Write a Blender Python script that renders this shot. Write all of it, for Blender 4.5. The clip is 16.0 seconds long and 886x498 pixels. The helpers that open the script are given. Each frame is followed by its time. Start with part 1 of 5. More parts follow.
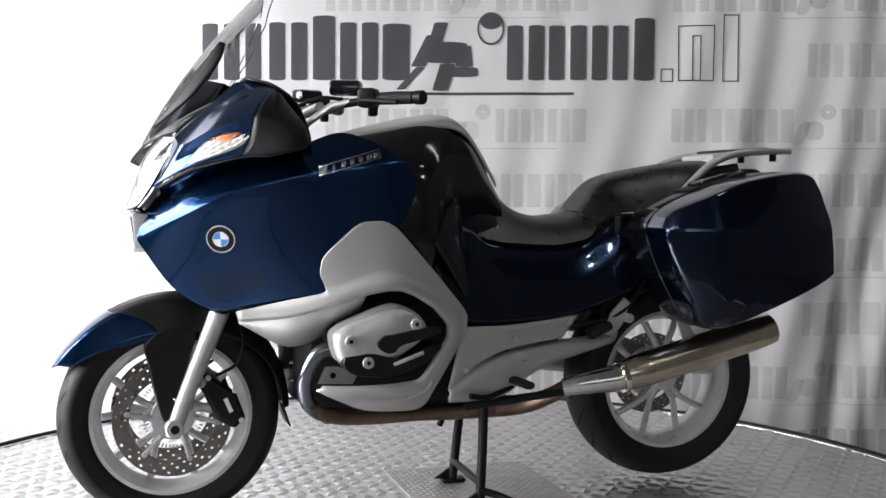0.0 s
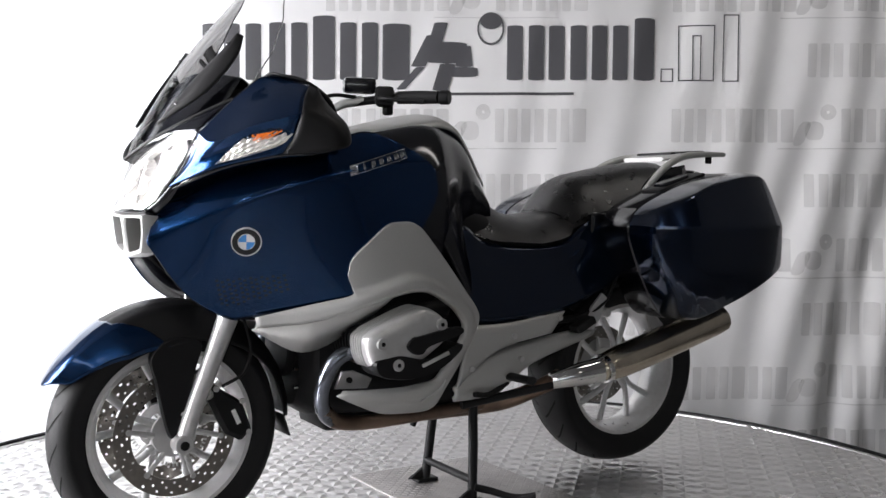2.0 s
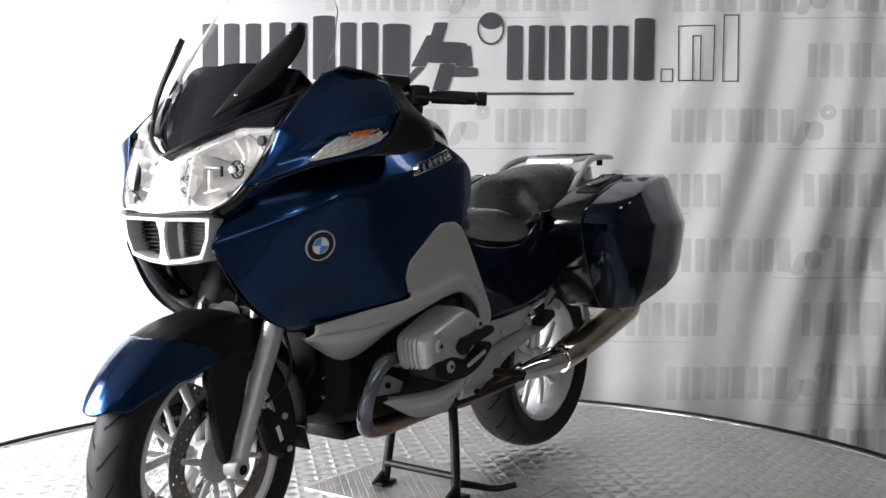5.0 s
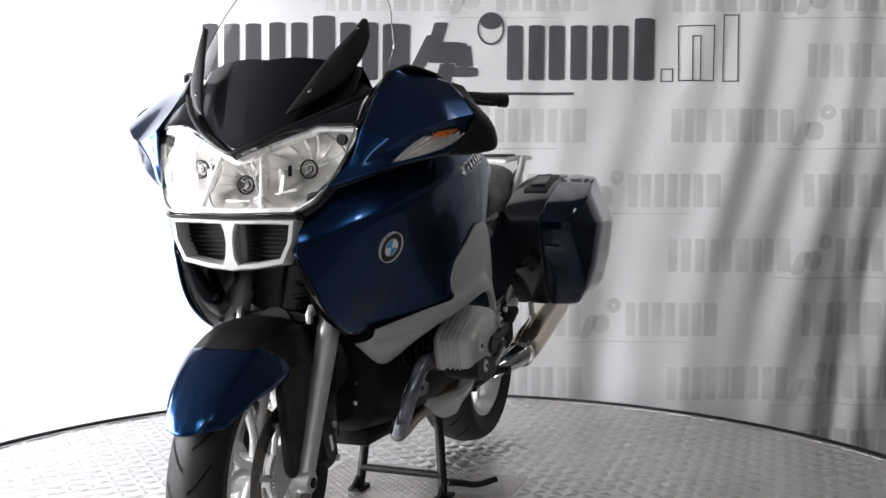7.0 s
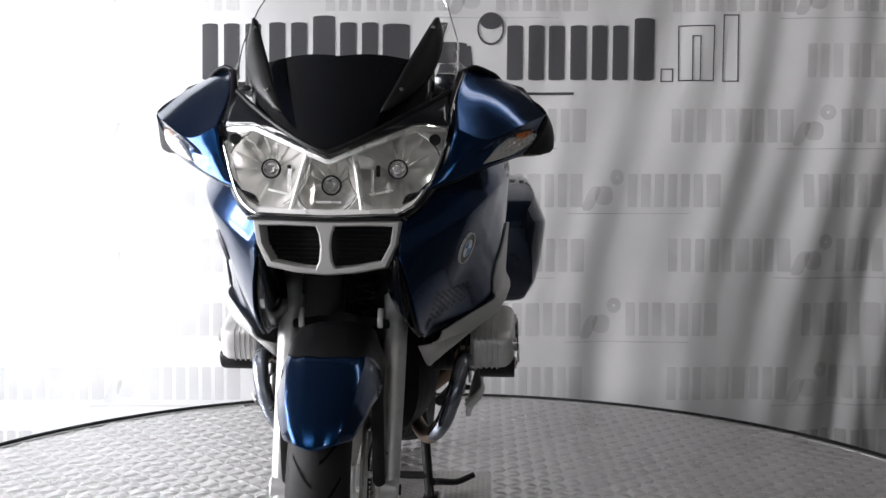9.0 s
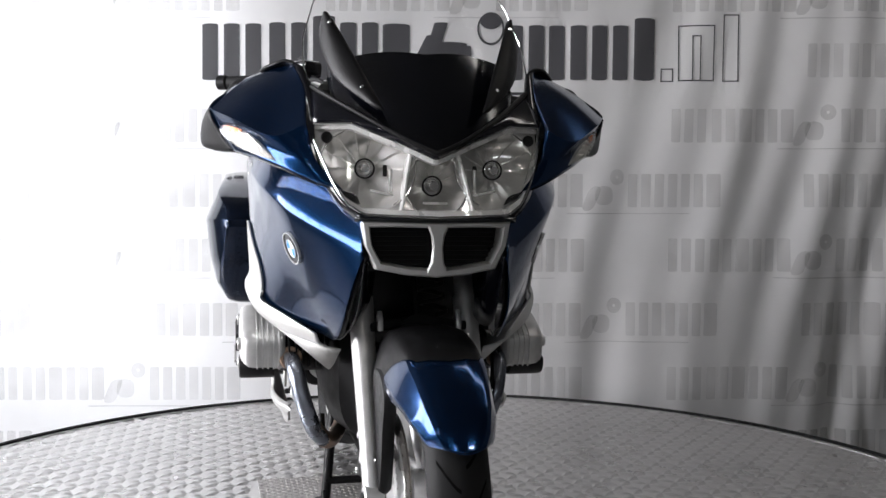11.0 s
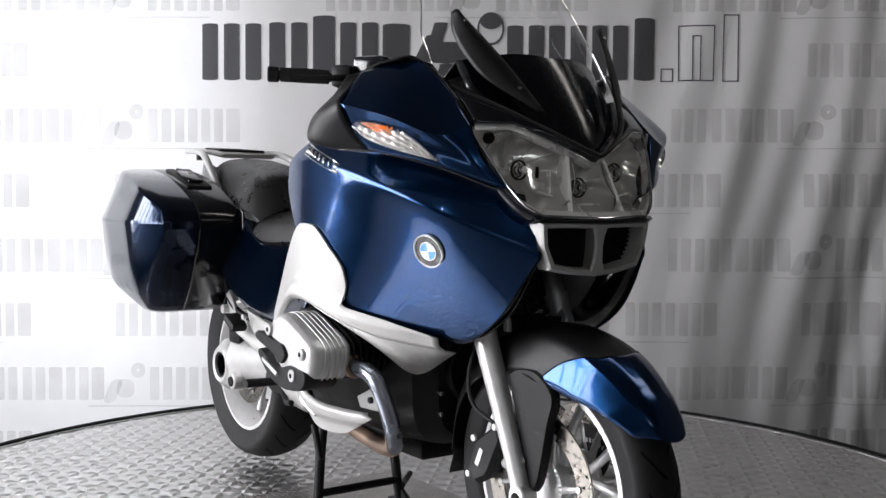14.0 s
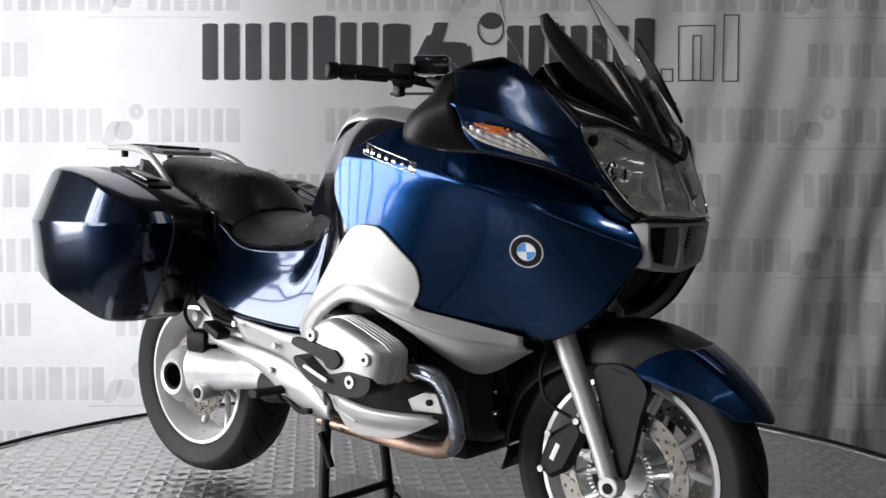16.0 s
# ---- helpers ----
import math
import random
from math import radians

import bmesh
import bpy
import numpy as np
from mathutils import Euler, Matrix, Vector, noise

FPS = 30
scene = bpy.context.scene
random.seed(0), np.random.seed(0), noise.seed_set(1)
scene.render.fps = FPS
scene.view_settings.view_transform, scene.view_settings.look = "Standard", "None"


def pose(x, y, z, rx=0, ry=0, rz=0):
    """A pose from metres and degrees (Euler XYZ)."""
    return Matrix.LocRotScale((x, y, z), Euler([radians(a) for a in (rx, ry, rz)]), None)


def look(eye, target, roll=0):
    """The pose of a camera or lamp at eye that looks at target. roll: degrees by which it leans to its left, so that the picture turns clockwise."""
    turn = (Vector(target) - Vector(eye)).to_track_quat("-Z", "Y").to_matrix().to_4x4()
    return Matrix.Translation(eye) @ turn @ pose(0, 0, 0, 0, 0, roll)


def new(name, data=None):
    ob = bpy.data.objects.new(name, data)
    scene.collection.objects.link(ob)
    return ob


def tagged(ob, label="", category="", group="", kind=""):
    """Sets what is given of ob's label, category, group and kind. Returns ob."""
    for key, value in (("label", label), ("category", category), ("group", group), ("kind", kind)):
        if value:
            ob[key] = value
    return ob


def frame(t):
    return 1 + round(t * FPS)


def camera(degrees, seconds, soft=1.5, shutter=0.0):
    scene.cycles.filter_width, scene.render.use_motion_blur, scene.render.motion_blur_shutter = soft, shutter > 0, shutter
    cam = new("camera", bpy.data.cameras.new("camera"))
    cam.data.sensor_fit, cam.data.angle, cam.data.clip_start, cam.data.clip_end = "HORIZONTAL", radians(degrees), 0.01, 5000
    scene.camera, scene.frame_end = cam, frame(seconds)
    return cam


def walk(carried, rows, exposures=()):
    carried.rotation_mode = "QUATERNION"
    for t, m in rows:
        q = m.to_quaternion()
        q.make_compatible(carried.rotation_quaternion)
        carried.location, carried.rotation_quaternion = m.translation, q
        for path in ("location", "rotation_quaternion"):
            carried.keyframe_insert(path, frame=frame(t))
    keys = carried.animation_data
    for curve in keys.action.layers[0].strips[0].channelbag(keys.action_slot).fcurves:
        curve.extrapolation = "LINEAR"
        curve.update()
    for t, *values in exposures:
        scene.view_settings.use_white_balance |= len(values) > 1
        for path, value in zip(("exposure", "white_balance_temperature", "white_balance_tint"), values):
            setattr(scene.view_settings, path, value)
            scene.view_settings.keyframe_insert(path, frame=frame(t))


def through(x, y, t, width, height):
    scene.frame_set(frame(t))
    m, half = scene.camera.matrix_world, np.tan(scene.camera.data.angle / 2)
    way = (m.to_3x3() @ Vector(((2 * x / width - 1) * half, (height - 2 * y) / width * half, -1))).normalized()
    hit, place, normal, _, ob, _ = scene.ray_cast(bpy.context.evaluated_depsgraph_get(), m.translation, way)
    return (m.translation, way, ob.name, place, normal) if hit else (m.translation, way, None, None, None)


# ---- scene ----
cam = camera(47.2, 16.0)
EYE = (0.0, -2.878, 0.922)
VIEW = look(EYE, (EYE[0] + 0.0061, EYE[1] + 0.9986, EYE[2] - 0.0532), 0.52)
walk(cam, [(0, VIEW), (16.0, VIEW)], exposures=[(0, 0.75), (3.5, 0.95), (7.0, 0.95), (9.0, 0.5), (12.5, 0.3), (16.0, -0.1)])

# ---- light ----
world = bpy.data.worlds.new("sky")
scene.world = world
world.use_nodes = True
wn = world.node_tree.nodes
sky = wn.new("ShaderNodeTexSky")
sky.sky_type = "NISHITA"
sky.sun_disc = False
sky.sun_elevation = radians(35)
sky.sun_rotation = radians(250)
world.node_tree.links.new(sky.outputs[0], wn["Background"].inputs[0])
wn["Background"].inputs[1].default_value = 0.12


def area(name, eye, target, sx, sy, watts, color=(1, 1, 1)):
    data = bpy.data.lights.new(name, "AREA")
    data.shape, data.size, data.size_y, data.energy, data.color = "RECTANGLE", sx, sy, watts, color
    ob = new(name, data)
    ob.matrix_world = look(eye, target)
    return ob


ROOM = dict(x0=-4.6, x1=4.2, y0=-6.0, y1=2.45, z0=-0.60, z1=3.6)
area("window_light", (-4.95, -1.25, 1.70), (0, -1.25, 1.62), 4.0, 3.05, 690, (0.975, 0.957, 1.0))
area("ceiling_lamp_light", (2.2, 0.1, 3.43), (2.2, 0.1, 0), 2.6, 0.22, 4, (1.0, 0.90, 0.80))
area("backdrop_window_light", (-2.85, 2.85, 1.5), (-2.85, 0, 1.5), 3.6, 3.4, 125, (0.975, 0.962, 1.0))
area("south_window_light", (0.6, -6.35, 1.75), (0.6, 0, 1.65), 4.2, 0.55, 14, (1.0, 0.985, 0.96))

SPOTS = ((-1.7, -3.7), (0.5, -4.3), (2.5, -3.4))
for sx_, sy_ in SPOTS:
    area("ceiling_spot_light", (sx_, sy_, 3.46), (sx_ * 0.4, 0.0, 0.6), 0.14, 0.14, 4.5, (1.0, 0.96, 0.90))

# ---- materials ----


def material(name, color, rough=0.5, metal=0.0, coat=0.0, var=0.12, scale=18.0, bump=0.0, bump_scale=300.0, spread=0.08, spec=0.5, detail2=2.0):
    """Principled surface with variation of colour and gloss at two scales and fine relief."""
    m = bpy.data.materials.new(name)
    m.use_nodes = True
    n, l = m.node_tree.nodes, m.node_tree.links
    b = n["Principled BSDF"]
    b.inputs["Metallic"].default_value = metal
    b.inputs["Coat Weight"].default_value = coat
    b.inputs["Coat Roughness"].default_value = 0.05
    b.inputs["Specular IOR Level"].default_value = spec
    tc = n.new("ShaderNodeTexCoord")
    big, fine = n.new("ShaderNodeTexNoise"), n.new("ShaderNodeTexNoise")
    for t, s, d in ((big, detail2, 5.0), (fine, scale, 6.0)):
        t.inputs["Scale"].default_value = s
        t.inputs["Detail"].default_value = d
        l.new(tc.outputs["Object"], t.inputs["Vector"])
    mix = n.new("ShaderNodeMath")
    mix.operation = "ADD"
    l.new(big.outputs[0], mix.inputs[0])
    l.new(fine.outputs[0], mix.inputs[1])
    ramp = n.new("ShaderNodeMapRange")
    ramp.inputs[1].default_value, ramp.inputs[2].default_value = 0.7, 1.3
    ramp.inputs[3].default_value, ramp.inputs[4].default_value = 1 - var, 1 + var
    l.new(mix.outputs[0], ramp.inputs[0])
    col = n.new("ShaderNodeVectorMath")
    col.operation = "SCALE"
    col.inputs[0].default_value = color
    l.new(ramp.outputs[0], col.inputs["Scale"])
    l.new(col.outputs[0], b.inputs["Base Color"])
    rr = n.new("ShaderNodeMapRange")
    rr.inputs[1].default_value, rr.inputs[2].default_value = 0.7, 1.3
    rr.inputs[3].default_value, rr.inputs[4].default_value = max(rough - spread, 0.02), min(rough + spread, 1)
    l.new(mix.outputs[0], rr.inputs[0])
    l.new(rr.outputs[0], b.inputs["Roughness"])
    if bump:
        bt, bn = n.new("ShaderNodeTexNoise"), n.new("ShaderNodeBump")
        bt.inputs["Scale"].default_value = bump_scale
        bt.inputs["Detail"].default_value = 3
        l.new(tc.outputs["Object"], bt.inputs["Vector"])
        l.new(bt.outputs[0], bn.inputs["Height"])
        bn.inputs["Strength"].default_value = bump
        bn.inputs["Distance"].default_value = 0.002
        l.new(bn.outputs[0], b.inputs["Normal"])
    return m


def clear(name, tint=(1, 1, 1), gloss=0.06, ior=1.45, relief=0.0, relief_scale=200.0):
    """Thin clear plastic or glass: see-through with a Fresnel gloss."""
    m = bpy.data.materials.new(name)
    m.use_nodes = True
    n, l = m.node_tree.nodes, m.node_tree.links
    n.remove(n["Principled BSDF"])
    tr, gl, fr, mx = n.new("ShaderNodeBsdfTransparent"), n.new("ShaderNodeBsdfGlossy"), n.new("ShaderNodeFresnel"), n.new("ShaderNodeMixShader")
    tr.inputs[0].default_value = (*tint, 1)
    gl.inputs["Roughness"].default_value = gloss
    fr.inputs[0].default_value = ior
    if relief:
        wv, bn = n.new("ShaderNodeTexWave"), n.new("ShaderNodeBump")
        wv.inputs["Scale"].default_value = relief_scale
        tc = n.new("ShaderNodeTexCoord")
        l.new(tc.outputs["Object"], wv.inputs["Vector"])
        l.new(wv.outputs[0], bn.inputs["Height"])
        bn.inputs["Strength"].default_value = relief
        l.new(bn.outputs[0], gl.inputs["Normal"])
        l.new(bn.outputs[0], fr.inputs["Normal"])
    l.new(fr.outputs[0], mx.inputs[0])
    l.new(tr.outputs[0], mx.inputs[1])
    l.new(gl.outputs[0], mx.inputs[2])
    l.new(mx.outputs[0], n["Material Output"].inputs[0])
    return m


def cloth_material(name, color, through=0.45):
    """Thin woven banner fabric that lets some light through."""
    m = bpy.data.materials.new(name)
    m.use_nodes = True
    n, l = m.node_tree.nodes, m.node_tree.links
    n.remove(n["Principled BSDF"])
    tc, no, mp, sc = n.new("ShaderNodeTexCoord"), n.new("ShaderNodeTexNoise"), n.new("ShaderNodeMapRange"), n.new("ShaderNodeVectorMath")
    no.inputs["Scale"].default_value, no.inputs["Detail"].default_value = 5.0, 8.0
    l.new(tc.outputs["Object"], no.inputs["Vector"])
    l.new(no.outputs[0], mp.inputs[0])
    mp.inputs[3].default_value, mp.inputs[4].default_value = 0.93, 1.05
    sc.operation = "SCALE"
    sc.inputs[0].default_value = color
    l.new(mp.outputs[0], sc.inputs["Scale"])
    df, tl, mx = n.new("ShaderNodeBsdfDiffuse"), n.new("ShaderNodeBsdfTranslucent"), n.new("ShaderNodeMixShader")
    wv, bn = n.new("ShaderNodeTexNoise"), n.new("ShaderNodeBump")
    wv.inputs["Scale"].default_value = 260
    l.new(tc.outputs["Object"], wv.inputs["Vector"])
    l.new(wv.outputs[0], bn.inputs["Height"])
    bn.inputs["Strength"].default_value, bn.inputs["Distance"].default_value = 0.15, 0.002
    l.new(bn.outputs[0], df.inputs["Normal"])
    l.new(sc.outputs[0], df.inputs[0])
    l.new(sc.outputs[0], tl.inputs[0])
    mx.inputs[0].default_value = through
    l.new(df.outputs[0], mx.inputs[1])
    l.new(tl.outputs[0], mx.inputs[2])
    l.new(mx.outputs[0], n["Material Output"].inputs[0])
    return m


def ink(name, color, seep):
    """A thin printed film: dry pigment that lets part of the cloth's light through."""
    m = bpy.data.materials.new(name)
    m.use_nodes = True
    n, l = m.node_tree.nodes, m.node_tree.links
    n.remove(n["Principled BSDF"])
    tc, no, mp = n.new("ShaderNodeTexCoord"), n.new("ShaderNodeTexNoise"), n.new("ShaderNodeMapRange")
    no.inputs["Scale"].default_value, no.inputs["Detail"].default_value = 7.0, 6.0
    l.new(tc.outputs["Object"], no.inputs["Vector"])
    l.new(no.outputs[0], mp.inputs[0])
    mp.inputs[3].default_value, mp.inputs[4].default_value = seep * 0.8, min(1.0, seep * 1.2)
    df, tr, mx = n.new("ShaderNodeBsdfDiffuse"), n.new("ShaderNodeBsdfTransparent"), n.new("ShaderNodeMixShader")
    df.inputs[0].default_value = (*color, 1)
    l.new(mp.outputs[0], mx.inputs[0])
    l.new(df.outputs[0], mx.inputs[1])
    l.new(tr.outputs[0], mx.inputs[2])
    l.new(mx.outputs[0], n["Material Output"].inputs[0])
    return m


M = dict(
    blue=material("metallic_blue_paint", (0.0038, 0.031, 0.103), 0.19, 0.93, 0.5, 0.06, 900, spread=0.04, bump=0.35, bump_scale=13),
    # the blue paint again, darkened for panels that mirror the dim room
    dim_blue=material("dimmed_blue_metallic_paint", (0.0015, 0.0095, 0.031), 0.16, 0.85, 0.7, 0.06, 900, spread=0.04, bump=0.30, bump_scale=13),
    gloss_black=material("gloss_black_paint", (0.003, 0.0034, 0.006), 0.16, 0.0, 0.35, 0.1, 40, spread=0.04),
    black=material("matte_black_plastic", (0.0065, 0.0065, 0.007), 0.44, 0.0, 0.0, 0.15, 60, bump=0.12, bump_scale=900, spec=0.22),
    dark=material("dark_engine_metal", (0.006, 0.006, 0.0065), 0.55, 0.1, 0.0, 0.3, 30, bump=0.2, bump_scale=200, spec=0.18),
    vinyl=material("black_seat_vinyl", (0.0065, 0.0063, 0.0063), 0.31, 0.0, 0.0, 0.15, 30, bump=0.22, bump_scale=700, spec=0.5),
    silver=material("silver_grey_paint", (0.42, 0.42, 0.408), 0.42, 0.35, 0.2, 0.05, 300, spread=0.05),
    alloy=material("cast_alloy", (0.53, 0.53, 0.525), 0.36, 0.55, 0.0, 0.12, 40, bump=0.12, bump_scale=500),
    wheel=material("silver_wheel_lacquer", (0.62, 0.62, 0.62), 0.34, 0.35, 0.5, 0.08, 60),
    chrome=material("polished_chrome", (0.80, 0.80, 0.79), 0.10, 1.0, 0.0, 0.08, 30, spread=0.05),
    steel=material("brushed_steel", (0.70, 0.62, 0.50), 0.22, 1.0, 0.0, 0.25, 14, spread=0.06),
    burnt=material("heat_tinted_steel", (0.25, 0.175, 0.13), 0.36, 0.85, 0.0, 0.45, 14, bump=0.15, bump_scale=120, spread=0.14),
    header=material("dark_blued_header_pipe", (0.20, 0.215, 0.25), 0.20, 0.95, 0.0, 0.5, 9, spread=0.15),
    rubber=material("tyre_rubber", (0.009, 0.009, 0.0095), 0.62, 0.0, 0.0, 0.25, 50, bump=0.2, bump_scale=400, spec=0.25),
    # near-black that carries the shade inside the tread grooves
    groove=material("groove_shade_black", (0.003, 0.003, 0.003), 0.8, spec=0.1),
    disc=material("brake_disc_steel", (0.22, 0.205, 0.185), 0.30, 1.0, 0.0, 0.2, 60),
    amber=material("amber_bulb_glass", (0.78, 0.17, 0.012), 0.25, 0.0, 0.6, 0.1, 30),
    white=material("white_enamel", (0.78, 0.79, 0.80), 0.3, 0.0, 0.6, 0.03, 30),
    badge_blue=material("light_blue_enamel", (0.07, 0.30, 0.72), 0.3, 0.0, 0.8, 0.04, 30),
    reflector=material("mirror_reflector", (0.95, 0.935, 0.91), 0.13, 0.66, 0.2, 0.05, 20, spread=0.05, bump=0.25, bump_scale=45),
    pressed=material("satin_aluminised_plastic", (0.86, 0.855, 0.84), 0.28, 0.35, 0.4, 0.05, 30, spread=0.06),
    plate=material("aluminium_tread_plate", (0.68, 0.675, 0.67), 0.32, 0.92, 0.0, 0.10, 14, bump=0.04, bump_scale=140, spread=0.1),
    lug=material("worn_aluminium_lugs", (0.60, 0.595, 0.59), 0.34, 0.9, 0.0, 0.06, 20, spread=0.05),
    steel_plate=material("dull_steel_checker_plate", (0.46, 0.445, 0.435), 0.36, 0.85, 0.0, 0.25, 20, spread=0.1),
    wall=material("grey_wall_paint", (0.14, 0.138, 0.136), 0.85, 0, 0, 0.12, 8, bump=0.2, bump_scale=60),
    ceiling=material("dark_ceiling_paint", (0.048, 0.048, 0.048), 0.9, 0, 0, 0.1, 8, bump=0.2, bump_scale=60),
    floor=material("dark_concrete_floor", (0.14, 0.138, 0.135), 0.6, 0, 0, 0.25, 6, bump=0.2, bump_scale=90),
    frame=material("window_frame_paint", (0.12, 0.12, 0.13), 0.4, 0, 0, 0.1, 20),
    cloth=cloth_material("white_banner_cloth", (0.80, 0.80, 0.80)),
    print_dark=ink("dark_grey_print", (0.06, 0.06, 0.065), 0.10),
    print_faint=ink("faint_grey_print", (0.34, 0.335, 0.33), 0.80),
    shield=clear("clear_windscreen", (0.95, 0.955, 0.955), 0.03, 1.13),
    lens=clear("clear_lamp_lens", (0.95, 0.95, 0.95), 0.03),
    ribbed=clear("ribbed_lamp_lens", (0.93, 0.93, 0.92), 0.08, 1.3, 0.6, 90),
    glass=clear("window_glass", (0.96, 0.97, 0.97), 0.02),
)

glow = bpy.data.materials.new("lit_tube")
glow.use_nodes = True
glow.node_tree.nodes["Principled BSDF"].inputs["Emission Color"].default_value = (1, 1, 1, 1)
glow.node_tree.nodes["Principled BSDF"].inputs["Emission Strength"].default_value = 6
M["glow"] = glow

# ---- mesh tools ----


def spline(pts, n, closed=False):
    """n points along a Catmull-Rom curve through pts, evenly in the knots."""
    p = np.array(pts, float)
    k = len(p)
    out = []
    for t in np.linspace(0, k if closed else k - 1, n, endpoint=not closed):
        i = min(int(t), k - 1 if closed else k - 2)
        f = t - i
        if closed:
            a, b, c, d = (p[(i + j) % k] for j in (-1, 0, 1, 2))
        else:
            b, c = p[i], p[i + 1]
            a = p[i - 1] if i else 2 * b - c
            d = p[i + 2] if i + 2 < k else 2 * c - b
        out.append(0.5 * (2 * b + (c - a) * f + (2 * a - 5 * b + 4 * c - d) * f * f + (3 * b - a - 3 * c + d) * f ** 3))
    return np.array(out)


def polyline(pts, n):
    """n points along straight runs through pts, evenly in the knots."""
    p = np.array(pts, float)
    t = np.linspace(0, len(p) - 1, n)
    return np.stack([np.interp(t, range(len(p)), p[:, i]) for i in range(p.shape[1])], 1)


def grid(P, closed_u=False, closed_v=False):
    """A bmesh sheet from an array of points [u][v]."""
    bm = bmesh.new()
    nu, nv = len(P), len(P[0])
    vs = [[bm.verts.new(q) for q in row] for row in P]
    for i in range(nu if closed_u else nu - 1):
        for j in range(nv if closed_v else nv - 1):
            bm.faces.new((vs[i][j], vs[(i + 1) % nu][j], vs[(i + 1) % nu][(j + 1) % nv], vs[i][(j + 1) % nv]))
    return bm


def net(rows, nu, nv):
    """A smooth sheet through a net of control points."""
    a = np.array([spline(r, nv) for r in rows])
    return np.array([spline(a[:, j], nu) for j in range(nv)]).transpose(1, 0, 2)


def ruled(A, B, nu, nv, fn, smooth=True):
    """A sheet between two curves of (x, z), laid on the surface fn(x, z, u, v)."""
    cu = spline if smooth else polyline
    a, b = cu(A, nu), cu(B, nu)
    return np.array([[fn(*(a[i] * (1 - v) + b[i] * v), i / (nu - 1), v) for v in np.linspace(0, 1, nv)] for i in range(nu)])


def loft(rings, caps=True):
    """A closed skin over rings of equally many points."""
    bm = grid(rings, closed_v=True)
    bm.verts.ensure_lookup_table()
    k = len(rings[0])
    if caps:
        bm.faces.new([bm.verts[i] for i in range(k)])
        bm.faces.new([bm.verts[len(bm.verts) - k + i] for i in range(k)])
    return bm


def tube(path, r, n=14, seg=None, smooth=True):
    """A round bar along a path; r: one radius or one per path point."""
    seg = seg or max(2, 7 * (len(path) - 1))
    p = spline(path, seg + 1) if smooth else polyline(path, seg + 1)
    rr = np.interp(np.linspace(0, 1, seg + 1), np.linspace(0, 1, len(path)), r) if np.ndim(r) else np.full(seg + 1, r)
    rings, up = [], None
    for i in range(seg + 1):
        d = Vector(p[min(i + 1, seg)] - p[max(i - 1, 0)]).normalized()
        if up is None:
            up = d.orthogonal().normalized()
        up = (up - d * up.dot(d)).normalized()
        s = d.cross(up)
        rings.append([Vector(p[i]) + float(rr[i]) * (up * math.cos(a) + s * math.sin(a)) for a in np.linspace(0, 2 * math.pi, n, endpoint=False)])
    return loft(rings)


def lathe(profile, n=64, closed=True):
    """A ring turned round the y axis from a profile of (radius, y)."""
    rings = [[(r * math.cos(a), y, r * math.sin(a)) for r, y in profile] for a in np.linspace(0, 2 * math.pi, n, endpoint=False)]
    return grid(rings, closed_u=True, closed_v=closed)


def cyl(c, axis, r, h, n=20, bev=0.0):
    """A round bar with softened rims, centred on c along axis."""
    c, d = Vector(c), Vector(axis).normalized()
    b = bev or min(r, h) * 0.12
    u = d.orthogonal().normalized()
    s = d.cross(u)
    prof = [(r - b, -h / 2), (r, -h / 2 + b), (r, h / 2 - b), (r - b, h / 2)]
    return loft([[c + d * z + q * (u * math.cos(float(a)) + s * math.sin(float(a))) for a in np.linspace(0, 2 * math.pi, n, endpoint=False)] for q, z in prof])


def box(c, size, bev=0.004, m=None, seg=2):
    """A block with rounded edges."""
    bm = bmesh.new()
    bmesh.ops.create_cube(bm, size=1.0, matrix=Matrix.Diagonal((*size, 1)))
    if bev:
        bmesh.ops.bevel(bm, geom=bm.edges[:], offset=bev, segments=seg, affect="EDGES", profile=0.5)
    bmesh.ops.transform(bm, matrix=Matrix.Translation(c) @ (m or Matrix()), verts=bm.verts[:])
    return bm


def prism(outline, y0, y1, bev=0.003, rings=None):
    """A plate with an outline of (x, z), from y0 to y1, with softened rims."""
    o = np.array(outline, float)
    c = o.mean(0)
    s = 1 if y1 > y0 else -1
    size = np.abs(o - c).max()
    k = 1 - bev / size
    prof = [(k, y0), (1, y0 + s * bev), (1, y1 - s * bev), (k, y1)]
    return loft([[(c[0] + (x - c[0]) * q, y, c[1] + (z - c[1]) * q) for x, z in o] for q, y in prof])


def joined(*bms):
    """Several shells of one part in one bmesh."""
    out = bmesh.new()
    for b in bms:
        me = bpy.data.meshes.new("tmp")
        b.to_mesh(me)
        b.free()
        out.from_mesh(me)
        bpy.data.meshes.remove(me)
    return out


def moved(bm, m):
    bmesh.ops.transform(bm, matrix=m, verts=bm.verts[:])
    return bm


def part(name, bm, mat, parent=None, label="", thick=0.0, angle=38, flat=False):
    """Links a bmesh as one mesh object under a thing or a part."""
    bmesh.ops.recalc_face_normals(bm, faces=bm.faces[:])
    for f in bm.faces:
        f.smooth = not flat
    me = bpy.data.meshes.new(name)
    bm.to_mesh(me)
    bm.free()
    me.materials.append(mat)
    if not flat:
        me.set_sharp_from_angle(angle=radians(angle))
    ob = new(name, me)
    if thick:
        md = ob.modifiers.new("thickness", "SOLIDIFY")
        md.thickness, md.offset = thick, 0.0
    if parent:
        ob.parent = parent
    if label:
        ob["label"] = label
    return ob

# ---- the room ----
X0, X1, Y0, Y1, Z0, Z1 = (ROOM[k] for k in ("x0", "x1", "y0", "y1", "z0", "z1"))
